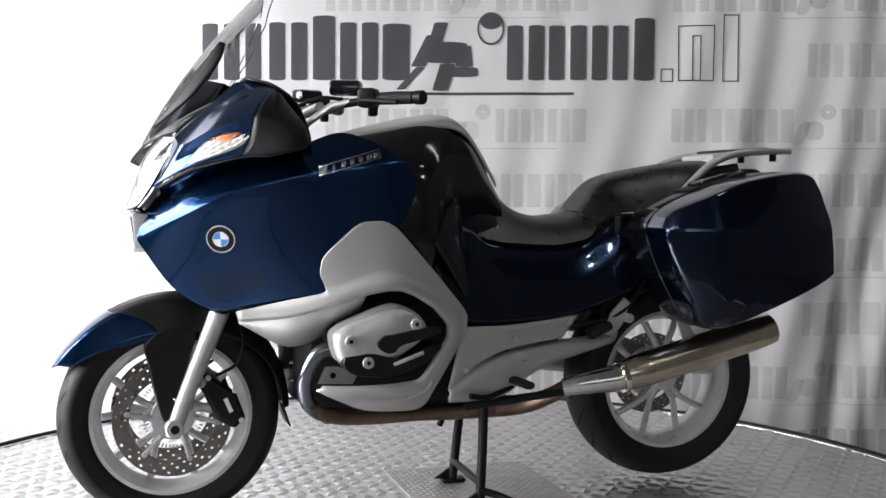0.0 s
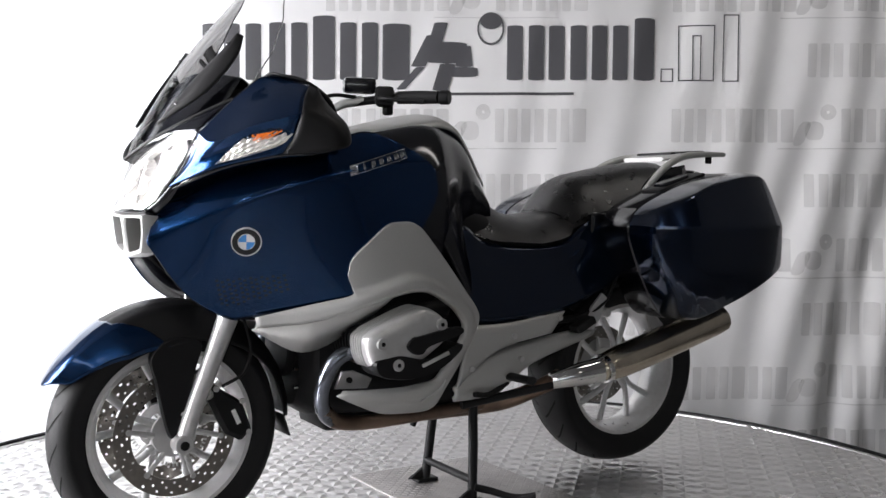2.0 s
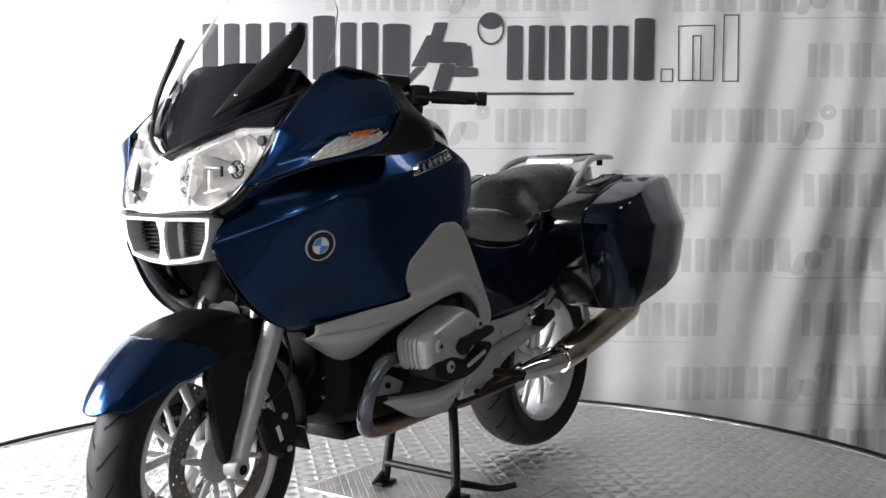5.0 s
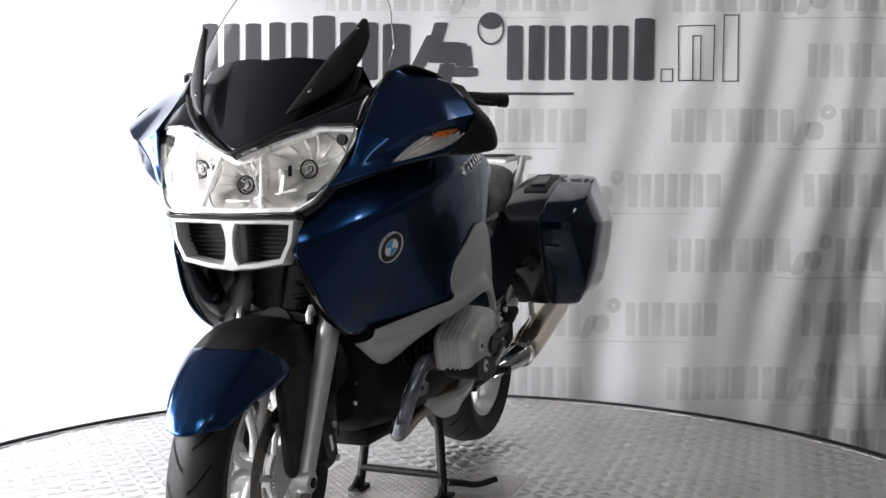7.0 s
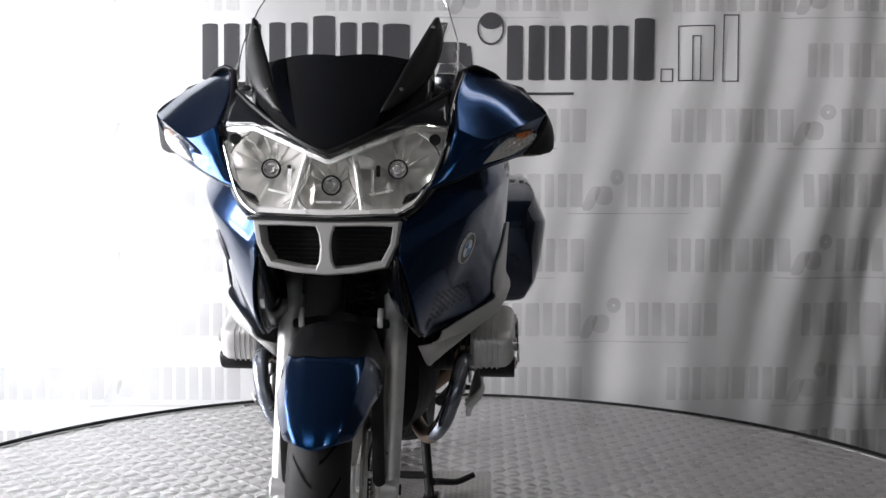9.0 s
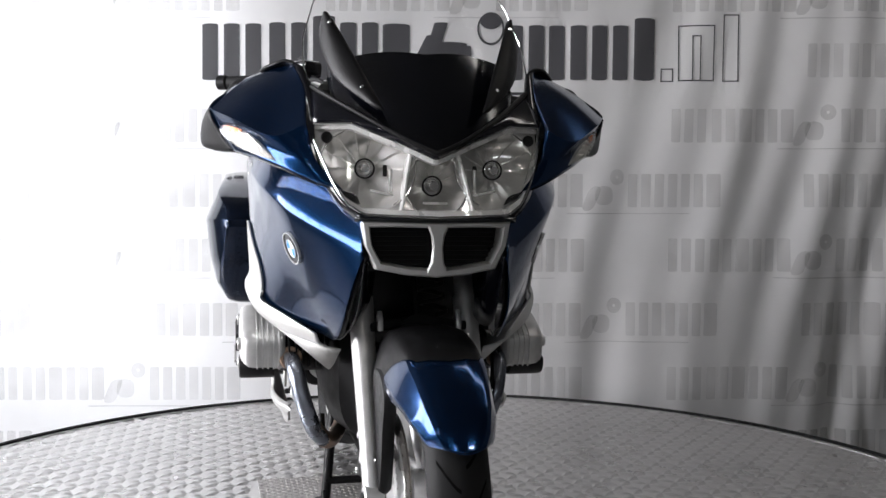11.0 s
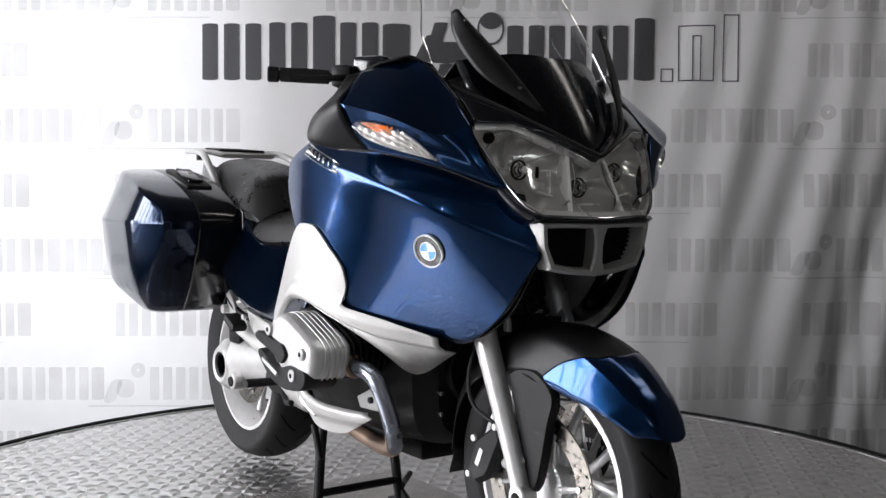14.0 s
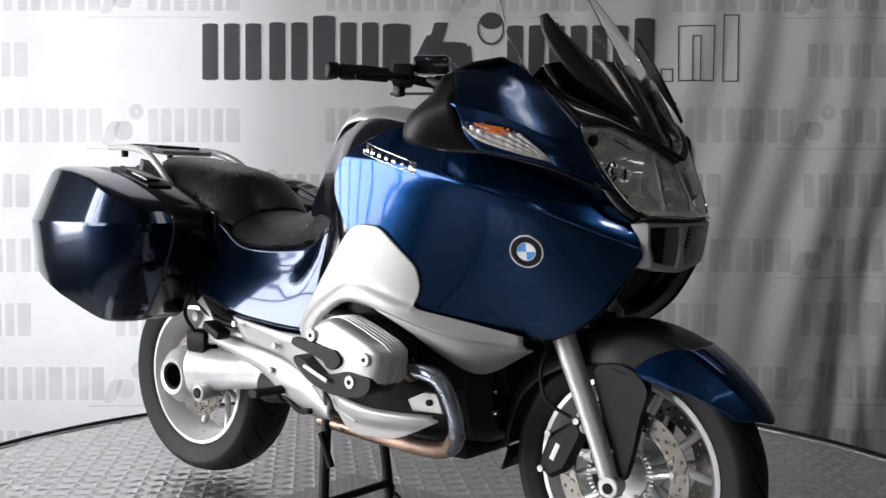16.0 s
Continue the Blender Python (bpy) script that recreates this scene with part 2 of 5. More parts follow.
WT = 0.2


def wall_box(name, a, b, mat, label):
    c = [(p + q) / 2 for p, q in zip(a, b)]
    ob = part(name, box(c, [abs(q - p) for p, q in zip(a, b)], 0), mat, flat=True)
    return tagged(ob, label, "wall", kind="structure")


tagged(part("floor", box(((X0 + X1) / 2, (Y0 + Y1) / 2, Z0 - 0.05), (X1 - X0 + 1, Y1 - Y0 + 1, 0.1), 0), M["floor"], flat=True), "dark concrete showroom floor under the turntable", "floor", kind="structure")
tagged(part("ceiling", box(((X0 + X1) / 2, (Y0 + Y1) / 2, Z1 + 0.05), (X1 - X0 + 1, Y1 - Y0 + 1, 0.1), 0), M["ceiling"], flat=True), "plain dark ceiling of the showroom", "ceiling", kind="structure")
SEAM = -0.95
wall_box("wall_north", (SEAM, Y1, Z0), (X1 + WT, Y1 + WT, Z1), M["wall"], "grey painted wall behind the hanging banner")
# unseen wall; its darker colour stands in for shade on this side
wall_box("wall_east", (X1, Y0, Z0), (X1 + WT, Y1, Z1), M["ceiling"], "unseen side wall, coloured dark for the dim end of the room")
SA, SB, SS, SH = -1.6, 2.8, 1.45, 2.05
for nm, a, b, c, d in (("wall_south", X0 - WT, X1 + WT, Z0, SS), ("wall_south_head", X0 - WT, X1 + WT, SH, Z1), ("wall_south_2", X0 - WT, SA, SS, SH), ("wall_south_3", SB, X1 + WT, SS, SH)):
    wall_box(nm, (a, Y0 - WT, c), (b, Y0, d), M["wall"], "grey painted wall round a strip of windows")
# west wall: low sill wall and head wall round the long window
WA, WB, WS, WH = -3.3, 0.8, 0.12, 3.28
wall_box("wall_west", (X0 - WT, Y0, Z0), (X0, WA, Z1), M["wall"], "grey painted wall beside the long window")
wall_box("wall_west_2", (X0 - WT, WB, Z0), (X0, Y1 + 0.8, Z1), M["wall"], "grey painted wall beside the long window")
wall_box("wall_west_sill", (X0 - WT, WA, Z0), (X0, WB, WS), M["wall"], "low grey wall under the long window")
wall_box("wall_west_head", (X0 - WT, WA, WH), (X0, WB, Z1), M["wall"], "grey wall above the long window")


def window(name, horizontal, a, b, at, z0, z1, panes, label):
    """A glazed opening with a frame, mullions and panes, along y (or along x) at a wall."""
    w = new(name)
    tagged(w, label, "window", kind="structure")

    def put(nm, u0, u1, h0, h1, d, mat):
        c, s = ((u0 + u1) / 2, (h0 + h1) / 2), (u1 - u0, h1 - h0)
        bm = box((c[0], at, c[1]) if horizontal else (at, c[0], c[1]), (s[0], d, s[1]) if horizontal else (d, s[0], s[1]), 0.004 if mat is not M["glass"] else 0)
        return part(nm, bm, mat, w, flat=True)

    f = 0.07
    put("window_frame", a, b, z0, z0 + f, 0.09, M["frame"])
    put("window_frame", a, b, z1 - f, z1, 0.09, M["frame"])
    n = panes
    for i in range(n + 1):
        u = a + (b - a - f) * i / n
        put("mullion", u, u + f, z0 + f, z1 - f, 0.09, M["frame"])
    for h in (z0 + (z1 - z0) * 0.36, z0 + (z1 - z0) * 0.7) if z1 - z0 > 1.5 and not horizontal else ():
        put("transom", a, b, h, h + 0.05, 0.08, M["frame"])
    for i in range(n):
        u = a + (b - a - f) * i / n + f
        g = put("pane", u, u + (b - a - f) / n - f, z0 + f, z1 - f, 0.012, M["glass"])
        g.visible_shadow = False
    return w


window("window_1", False, WA, WB, X0 - 0.08, WS, WH, 8, "long dark-framed showroom window with clear panes")
window("window_2", True, X0, SEAM, Y1 + 0.12, Z0, Z1, 3, "tall bright window behind the white banner")
window("window_3", True, SA, SB, Y0 - 0.08, SS, SH, 7, "low strip of small dark-framed windows")
ground = part("ground", box((0, 0, Z0 - 0.16), (300, 300, 0.1), 0), M["floor"], flat=True)
tagged(ground, "grey paved ground outside the showroom", "ground", kind="structure")

# long ceiling luminaire on the banner's darker end
lamp = new("ceiling_light")
tagged(lamp, "long white ceiling light fitting with open tubes", "lamp")
part("housing", box((2.2, 0.1, 3.53), (2.75, 0.30, 0.10), 0.01), M["white"], lamp)
for y in (0.03, 0.17):
    part("tube", tube([(0.95, y, 3.465), (3.45, y, 3.465)], 0.013, smooth=False), M["glow"], lamp, "lit fluorescent tube")

# small round spots behind the viewer, seen as glints in the paint
for sx_, sy_ in SPOTS:
    spot = new("ceiling_spot")
    tagged(spot, "small round white ceiling spot, lit", "lamp", group="ceiling spots")
    part("housing", cyl((sx_, sy_, 3.545), (0, 0, 1), 0.085, 0.11, 28), M["white"], spot)
    part("bezel", moved(lathe([(0.070, 0), (0.085, 0), (0.085, 0.012), (0.070, 0.012)], 28), Matrix.Translation((sx_, sy_, 3.476)) @ Matrix.Rotation(radians(90), 4, "X")), M["chrome"], spot)
    part("lamp_face", cyl((sx_, sy_, 3.486), (0, 0, 1), 0.068, 0.006, 28), M["glow"], spot, "glowing lamp face")

# ---- the printed banner ----
CY = 2.2


def drape(x, z):
    """The banner's surface: nearly taut by the window, falling in slanting folds towards the other end."""
    s = x + 0.20 * (1.0 - z) + 0.05 * math.sin(1.7 * z + x)
    k = min(max((s + 1.3) / 3.2, 0.12), 1.0)
    f = 0.009 * math.sin(12.5 * s + 1.6 * math.sin(2.3 * s)) + 0.0065 * math.sin(25 * s + 1.3 * z + math.sin(3 * s)) + 0.007 * math.sin(5.3 * s + 2.0)
    f += 0.012 * noise.noise(Vector((s * 5, z * 1.2, 0.3))) * 2
    # a pair of upright pleats near the darker end, loosest at the foot
    foot = min(1.0, max(0.0, (1.0 - z) / 0.8))
    f += foot * (0.022 * math.exp(-((x - 2.02 - 0.06 * z) / 0.045) ** 2) + 0.016 * math.exp(-((x - 2.18) / 0.04) ** 2))
    return CY + k * f * (1 + 0.22 * min(1.0, max(0.0, (s - 0.5) / 1.0)))


def cloth_patch(xs, zs, lift=0.0):
    return grid([[(x, drape(x, z) - lift, z) for z in zs] for x in xs])


banner = new("banner")
tagged(banner, "white cloth banner with grey print hanging in folds", "banner")
part("fabric", cloth_patch(np.linspace(-4.4, 4.1, 560), np.linspace(Z0 + 0.02, 3.1, 60)), M["cloth"], banner)
part("top_rail", tube([(-4.4, CY, 3.1), (4.1, CY, 3.1)], 0.02, smooth=False), M["frame"], banner, "dark rail that the cloth hangs from")


def px_x(u):
    return -1.17 + (u - 358) * 0.002805


def px_z(u, v):
    return 1.877 - 0.0028 * v + (u - 358) * 2.5e-5


def print_bar(u0, v0, u1, v1, round_top=0.0, slant=0.0):
    """A plain printed bar on the cloth, its corners rounded by round_top of its half width."""
    nu, nv = max(3, int((u1 - u0) / 5) + 2), max(4, int((v1 - v0) / 6) + 2)
    rows = []
    for i in range(nu):
        a = i / (nu - 1)
        e = round_top * (u1 - u0) * 0.5 * (1 - math.sqrt(max(0.0, 1 - (2 * a - 1) ** 2)))
        row = []
        for j in range(nv):
            u, v = u0 + (u1 - u0) * a, v0 + e + (v1 - v0 - 2 * e) * j / (nv - 1)
            u += slant * (v1 - v)
            x, z = px_x(u), px_z(u, v)
            row.append((x, drape(x, z) - 0.004, z))
        rows.append(row)
    return grid(rows)


def letter_bars(u0, top, low, widths, gap, r=0.5):
    out, u = [], u0
    for w in widths:
        out.append(print_bar(u, top, u + w, low, r))
        u += w + gap
    return out


# the large dark word: plain upright bars in the width of each character
for u0, u1, top, n in ((358, 462, 42, 3), (476, 543, 40, 2), (553, 592, 28, 1), (601, 668, 40, 2), (676, 724, 42, 1), (896, 962, 45, 2), (970, 1036, 45, 2), (1046, 1110, 45, 2), (1121, 1158, 32, 1)):
    w = (u1 - u0 - 10 * (n - 1)) / n
    part("print_bar", joined(*letter_bars(u0, top, 142, [w] * n, 10, 0.15)), M["print_dark"], banner, "dark grey printed bars")
# the figure between the words, reduced to plain slabs and an oval
part("print_emblem", joined(print_bar(700, 118, 716, 158, 0.1, 0.9), print_bar(726, 62, 752, 118, 0.1, 0.5), print_bar(752, 40, 776, 92, 0.1, 0.3), print_bar(752, 74, 822, 112, 0.1, 0.1), print_bar(764, 112, 792, 160, 0.1, 0.3), print_bar(806, 80, 836, 118, 0.1, -0.1), print_bar(792, 118, 846, 136, 0.1, -0.1)), M["print_dark"], banner, "dark grey printed emblem shape")


def oval(u, v, a, b, inner=0.0, n=40):
    ring = []
    for k in np.linspace(0, 2 * math.pi, n, endpoint=False):
        row = []
        for q in np.linspace(1, inner, 4):
            x, z = px_x(u + a * q * math.cos(k)), px_z(u, v + b * q * math.sin(k))
            row.append((x, drape(x, z) - 0.005, z))
        ring.append(row)
    return grid(ring, closed_u=True)


part("print_ring", joined(oval(867, 51, 24, 29, 0.86), oval(867, 38, 19, 14, 0.02)), M["print_dark"], banner, "dark grey printed oval")
part("print_line", print_bar(690, 163, 1015, 168), M["print_dark"], banner)
# outlined boxes at the end of the word
for u0, v0, u1, v1 in ((1170, 120, 1192, 144), (1200, 44, 1264, 143), (1224, 62, 1240, 143), (1279, 25, 1307, 144)):
    t = 2.2
    part("print_outline", joined(print_bar(u0, v0, u0 + t, v1), print_bar(u1 - t, v0, u1, v1), print_bar(u0, v0, u1, v0 + t), print_bar(u0, v1 - t, u1, v1)), M["print_dark"], banner, "thin outlined box in dark print")
# faint repeats of the word, in staggered rows
for row in range(-1, 7):
    v = 128 + 115.5 * row
    first = (1190 if row % 2 == 1 or row == -1 else 1430) - 614 * 3
    for k in range(6):
        u = first + 614 * k
        if u > 2000 or u < -500 or (row == 0 and 100 < u < 1300):
            continue
        bars = []
        for du, n, w in ((0, 3, 62), (72, 2, 40), (119, 1, 24), (150, 2, 40), (196, 1, 22), (300, 2, 40), (347, 2, 40), (394, 2, 38), (438, 1, 24)):
            g = 7
            bars += letter_bars(u + du, v - 52, v + 8, [(w - g * (n - 1)) / n] * n, g, 0.15)
        bars += [print_bar(u + 214, v - 30, u + 236, v + 14, 0.7, 0.4), print_bar(u + 240, v - 30, u + 272, v + 4, 0.6), oval(u + 279, v - 46, 13, 14, 0.2, 20), print_bar(u + 190, v + 18, u + 410, v + 20)]
        part("faint_print", joined(*bars), M["print_faint"], banner, "faint grey printed bars")

# ---- the turntable ----
R_DECK = 1.73
turntable = new("turntable")
tagged(turntable, "round turntable decked with aluminium tread plate", "turntable")
part("deck", moved(lathe([(0.0005, 0), (0.6, 0), (1.2, 0), (R_DECK - 0.004, 0), (R_DECK, 0.004), (R_DECK, 0.58), (0.0005, 0.58)], 160, True), Matrix.Rotation(radians(-90), 4, "X")), M["plate"], turntable, angle=30)
part("edge_angle", moved(lathe([(R_DECK - 0.022, 0.0005), (R_DECK - 0.020, -0.004), (R_DECK, -0.004), (R_DECK, 0.02), (R_DECK - 0.002, 0.02)], 160), Matrix.Rotation(radians(-90), 4, "X")), M["lug"], turntable, "bright aluminium edge angle")
part("edge_trim", moved(lathe([(R_DECK + 0.001, 0.02), (R_DECK + 0.001, -0.010), (R_DECK + 0.010, -0.014), (R_DECK + 0.018, -0.010), (R_DECK + 0.018, 0.10), (R_DECK + 0.001, 0.10)], 160), Matrix.Rotation(radians(-90), 4, "X")), M["rubber"], turntable, "black rubber edge strip")


def lugs(cells, length, width, height, z):
    """Raised lozenges of a tread plate: low pointed lugs at the given (x, y, angle)."""
    vs, fs = [], []
    for x, y, a in cells:
        c, s = math.cos(a), math.sin(a)
        k = len(vs)
        for u, v, h in ((-1, 0, 0), (0, -1, 0), (1, 0, 0), (0, 1, 0), (-0.40, 0, 1), (0, -0.16, 1), (0.40, 0, 1), (0, 0.16, 1)):
            p, q = u * length / 2, v * width / 2
            vs.append((x + c * p - s * q, y + s * p + c * q, z + h * height))
        fs += [(k + i, k + (i + 1) % 4, k + 4 + (i + 1) % 4, k + 4 + i) for i in range(4)] + [(k + 4, k + 5, k + 6, k + 7)]
    me = bpy.data.meshes.new("lugs")
    me.from_pydata(vs, [], fs)
    return me


PX0, PX1, PY0, PY1 = -0.46, 0.02, -0.48, 0.165   # the steel plate under the stand
P = 0.048
cells = []
n = int(R_DECK / P) + 1
for i in range(-n, n + 1):
    for j in range(-n, n + 1):
        x, y = i * P, j * P
        if math.hypot(x, y) < R_DECK - 0.02 and not (PX0 - 0.01 < x < PX1 + 0.01 and PY0 - 0.01 < y < PY1 + 0.01):
            cells.append((x, y, radians(45 if (i + j) % 2 else -45)))
me = lugs(cells, 0.067, 0.037, 0.0042, 0.0002)
me.materials.append(M["lug"])
ob = new("tread_relief", me)
ob.parent = turntable
tagged(ob, "raised lozenge lugs of the tread plate", kind="stuff")
part("stand_plate", box(((PX0 + PX1) / 2, (PY0 + PY1) / 2, 0.002), (PX1 - PX0, PY1 - PY0, 0.004), 0.001), M["steel_plate"], turntable, "loose grey steel checker plate", flat=True)
P2 = 0.0165
cells = [(PX0 + P2 * (i + 0.5), PY0 + P2 * (j + 0.5), radians(45 if (i + j) % 2 else -45)) for i in range(int((PX1 - PX0) / P2)) for j in range(int((PY1 - PY0) / P2))]
me = lugs(cells, 0.019, 0.007, 0.0014, 0.0041)
me.materials.append(M["steel_plate"])
ob = new("fine_relief", me)
ob.parent = turntable
tagged(ob, "fine raised lugs of the steel plate", kind="stuff")

# ---- the motorcycle: x forward from the front axle, y to its left, z up ----
bike = new("motorcycle")
tagged(bike, "blue touring motorcycle with panniers on its centre stand", "motorcycle")
G = Matrix.Translation((0.711, -0.184, 0)) @ Matrix.Rotation(radians(-1.6), 4, "Z")
FG = G @ Matrix.Translation((-0.06, 0, 0)) @ Matrix.Rotation(radians(2.6), 4, "Z") @ Matrix.Translation((0.06, 0, 0))
BG = G @ Matrix.Translation((-0.30, 0, 1.18)) @ Matrix.Rotation(radians(4.3), 4, "Z") @ Matrix.Rotation(radians(-2.0), 4, "X") @ Matrix.Translation((0.30, 0, -1.18))


def bpart(name, bm, mat, parent=None, label="", thick=0.0, angle=38, g=None, flat=False):
    return part(name, moved(bm, G if g is None else g), M[mat], parent or bike, label, thick, angle, flat)


def lerp(x, xs, ys):
    return float(np.interp(x, xs, ys))


def soft(x, xs, ys):
    return sum(lerp(x + d, xs, ys) for d in (-0.045, -0.03, -0.015, 0, 0.015, 0.03, 0.045)) / 7


def crease(x):
    return soft(-x, (-0.12, 0.01, 0.06, 0.15, 0.28, 0.43, 0.60), (0.800, 0.862, 0.888, 0.926, 0.964, 0.995, 1.010))


def body_y(x, z):
    """Half width of the fairing's side at a place along and up the machine."""
    zc = crease(x)
    wc = soft(-x, (-0.12, -0.09, -0.03, 0.03, 0.09, 0.20, 0.34, 0.50, 0.60, 0.80), (0.128, 0.155, 0.214, 0.268, 0.308, 0.347, 0.365, 0.370, 0.360, 0.315))
    wb = soft(-x, (-0.12, 0.0, 0.10, 0.17, 0.28, 0.40, 0.55, 0.80), (0.10, 0.135, 0.165, 0.190, 0.262, 0.325, 0.345, 0.305))
    d = 0.5 * ((z - zc) + math.sqrt((z - zc) ** 2 + 0.011 ** 2))
    t = min(1.0, (z - 0.58) / (zc - 0.58))
    if t < 0:
        return wb - 0.32 * (0.58 - z)
    # gently rounded face below the crease
    k = t + 0.50 * t * (1 - t) ** 2
    return wb + (wc - wb) * k - 0.60 * d - 0.9 * d * d


def eased(pts, n=130, k=2):
    """A polyline with its corners rounded off a little."""
    p = polyline(pts, n)
    return [p[max(0, i - k):i + k + 1].mean(axis=0) if k <= i < n - k else p[i] for i in range(n)]


def creased(low, top, s, nu=84):
    """Rows between two edges, laid closely along the fairing's two creases."""
    out = []
    for a, b in zip(spline(low, nu), spline(top, nu)):
        def place(f):
            lo, hi = 0.0, 1.0
            for _ in range(22):
                m = (lo + hi) / 2
                p = a + (b - a) * m
                if p[1] < 0.58 + f * (crease(p[0]) - 0.58):
                    lo = m
                else:
                    hi = m
            return lo
        h = max(abs(b[1] - a[1]), 0.01)
        t2 = min(max(place(1.0), 0.06), 0.97)
        t1 = min(max(place(0.36), 0.02), t2 - 0.03)
        e = min(0.005 / h, (t2 - t1) * 0.055, (1 - t2) * 0.4)
        e1 = min(0.003 / h, t1 * 0.12, (t2 - t1) * 0.1)
        ts = [t1 * k / 7 for k in range(7)] + [t1 - e1, t1, t1 + e1]
        ts += [t1 + (t2 - t1) * k / 16 for k in range(2, 15)] + [t2 - 2 * e, t2 - e, t2 - e / 2, t2, t2 + e / 2, t2 + e]
        ts += [t2 + e + (1 - t2 - e) * k / 12 for k in range(1, 13)]
        out.append([(x, s * body_y(x, z), z) for x, z in (a + (b - a) * t for t in ts)])
    return out


SIDES = (("left", 1), ("right", -1))

# inner dark body that fills the fairing
rings = []
for x, z0, z1, w in ((0.05, 0.82, 0.90, 0.09), (-0.02, 0.81, 1.0, 0.15), (-0.12, 0.80, 1.06, 0.20), (-0.20, 0.74, 1.06, 0.22), (-0.27, 0.62, 1.06, 0.23), (-0.42, 0.56, 1.05, 0.25), (-0.60, 0.50, 1.04, 0.23), (-0.80, 0.42, 0.95, 0.19), (-1.0, 0.50, 0.82, 0.15), (-1.3, 0.62, 0.86, 0.12), (-1.62, 0.80, 0.98, 0.09)):
    rings.append([(x, w * math.copysign(abs(math.sin(a)) ** 0.5, math.sin(a)), (z0 + z1) / 2 + (z1 - z0) / 2 * math.copysign(abs(math.cos(a)) ** 0.5, math.cos(a))) for a in np.linspace(0, 2 * math.pi, 28, endpoint=False)])
bpart("inner_frame", loft(rings), "dark", label="dark inner frame and ducting")

for side, s in SIDES:
    # main side fairing
    low = [(0.098, 0.795), (0.008, 0.672), (-0.095, 0.606), (-0.165, 0.612), (-0.278, 0.641), (-0.385, 0.664), (-0.47, 0.72), (-0.545, 0.82), (-0.60, 0.92), (-0.592, 0.985)]
    top = [(0.099, 0.806), (0.074, 0.865), (0.030, 0.914), (-0.110, 0.980), (-0.223, 1.012), (-0.318, 1.050), (-0.405, 1.080), (-0.470, 1.066), (-0.530, 1.034), (-0.588, 0.990)]
    fairing = bpart("side_fairing", grid(creased(low, top, s)), "blue", label="metallic dark blue side fairing", thick=0.005, angle=60)
    # perforated vent in the fairing's lower front
    cells = []
    for i in range(13):
        for j in range(6):
            x, z = -0.052 - 0.0128 * i - 0.004 * j, 0.706 - 0.0118 * j - (0.005 if i % 2 else 0) + 0.001 * i
            if z - 0.62 < 0.30 * (-x - 0.03) and j > 3:
                continue
            h = 0.0036
            cells.append(grid([[(a, s * (body_y(a, b) + 0.0038), b) for b in (z - h * 0.75, z + h * 0.75)] for a in (x - h, x + h)]))
    if s > 0:
        bpart("vent", joined(*cells), "gloss_black", fairing, "grid of small dark perforations")
    bpart("fairing_liner", grid(ruled(low, top, 40, 18, lambda x, z, u, v: (x - 0.004, s * (body_y(x, z) - 0.010), z))), "black", fairing, "matte black inner liner", 0.003)

    # silver frame panel round the cylinder
    pairs = [((-0.150, 0.610), (-0.158, 0.580)), ((-0.278, 0.645), (-0.277, 0.596)), ((-0.375, 0.667), (-0.37, 0.627)), ((-0.352, 0.715), (-0.43, 0.649)), ((-0.358, 0.762), (-0.475, 0.662)), ((-0.450, 0.850), (-0.525, 0.672)),
             ((-0.515, 0.854), (-0.565, 0.671)), ((-0.550, 0.836), (-0.605, 0.655)), ((-0.655, 0.722), (-0.658, 0.622)), ((-0.758, 0.604), (-0.697, 0.578)), ((-0.758, 0.558), (-0.702, 0.538)), ((-0.705, 0.44), (-0.668, 0.475)), ((-0.651, 0.330), (-0.634, 0.419)), ((-0.48, 0.338), (-0.525, 0.409)), ((-0.355, 0.399), (-0.372, 0.408))]

    spans = [max(0.012, math.dist(p, q)) for p, q in zip(eased([p for p, q in pairs]), eased([q for p, q in pairs]))]

    def silver_y(x, z, u, v):
        # flat plate outside, a step, then a raised lip round the opening
        wide = (1 - v) * float(np.interp(u, np.linspace(0, 1, len(spans)), spans))
        lip = 0.015 / (1 + math.exp(min(30.0, (wide - 0.040) * 170))) - 0.012 * max(0.0, 1 - wide / 0.012) ** 2
        return (x, s * (body_y(x, z) + 0.007 + lip), z)

    frame_panel = bpart("engine_frame_panel", grid(ruled(eased([p for p, q in pairs]), eased([q for p, q in pairs]), 130, 36, silver_y, False)), "silver", label="silver grey frame panel round the cylinder", thick=0.006, angle=24)
    # under-face of the wing below the fairing
    up = [(-0.158, 0.580), (-0.277, 0.596), (-0.37, 0.627), (-0.47, 0.660)]
    under = [[(x, s * (body_y(x, z) + 0.014), z) for x, z in spline(up, 16)]]
    dn = spline([(-0.162, 0.165, 0.572), (-0.292, 0.180, 0.507), (-0.40, 0.205, 0.545), (-0.47, 0.24, 0.60)], 16)
    under.append([(x, s * y, z) for x, y, z in dn])
    bpart("wing_underside", grid(under), "silver", frame_panel, thick=0.004)
    # light slot pressed into the belly
    bpart("belly_rib", tube([(-0.60, s * (body_y(-0.60, 0.345) + 0.022), 0.365), (-0.655, s * (body_y(-0.65, 0.38) + 0.022), 0.392), (-0.668, s * (body_y(-0.66, 0.42) + 0.02), 0.42)], [0.003, 0.009, 0.003], 8), "silver", frame_panel)

    # round badge
    bx, bz = -0.108, 0.806
    by = body_y(bx, bz)
    nrm = Vector((body_y(bx - 0.03, bz) - body_y(bx + 0.03, bz), 0.06, -(body_y(bx, bz + 0.03) - body_y(bx, bz - 0.03)))).normalized()
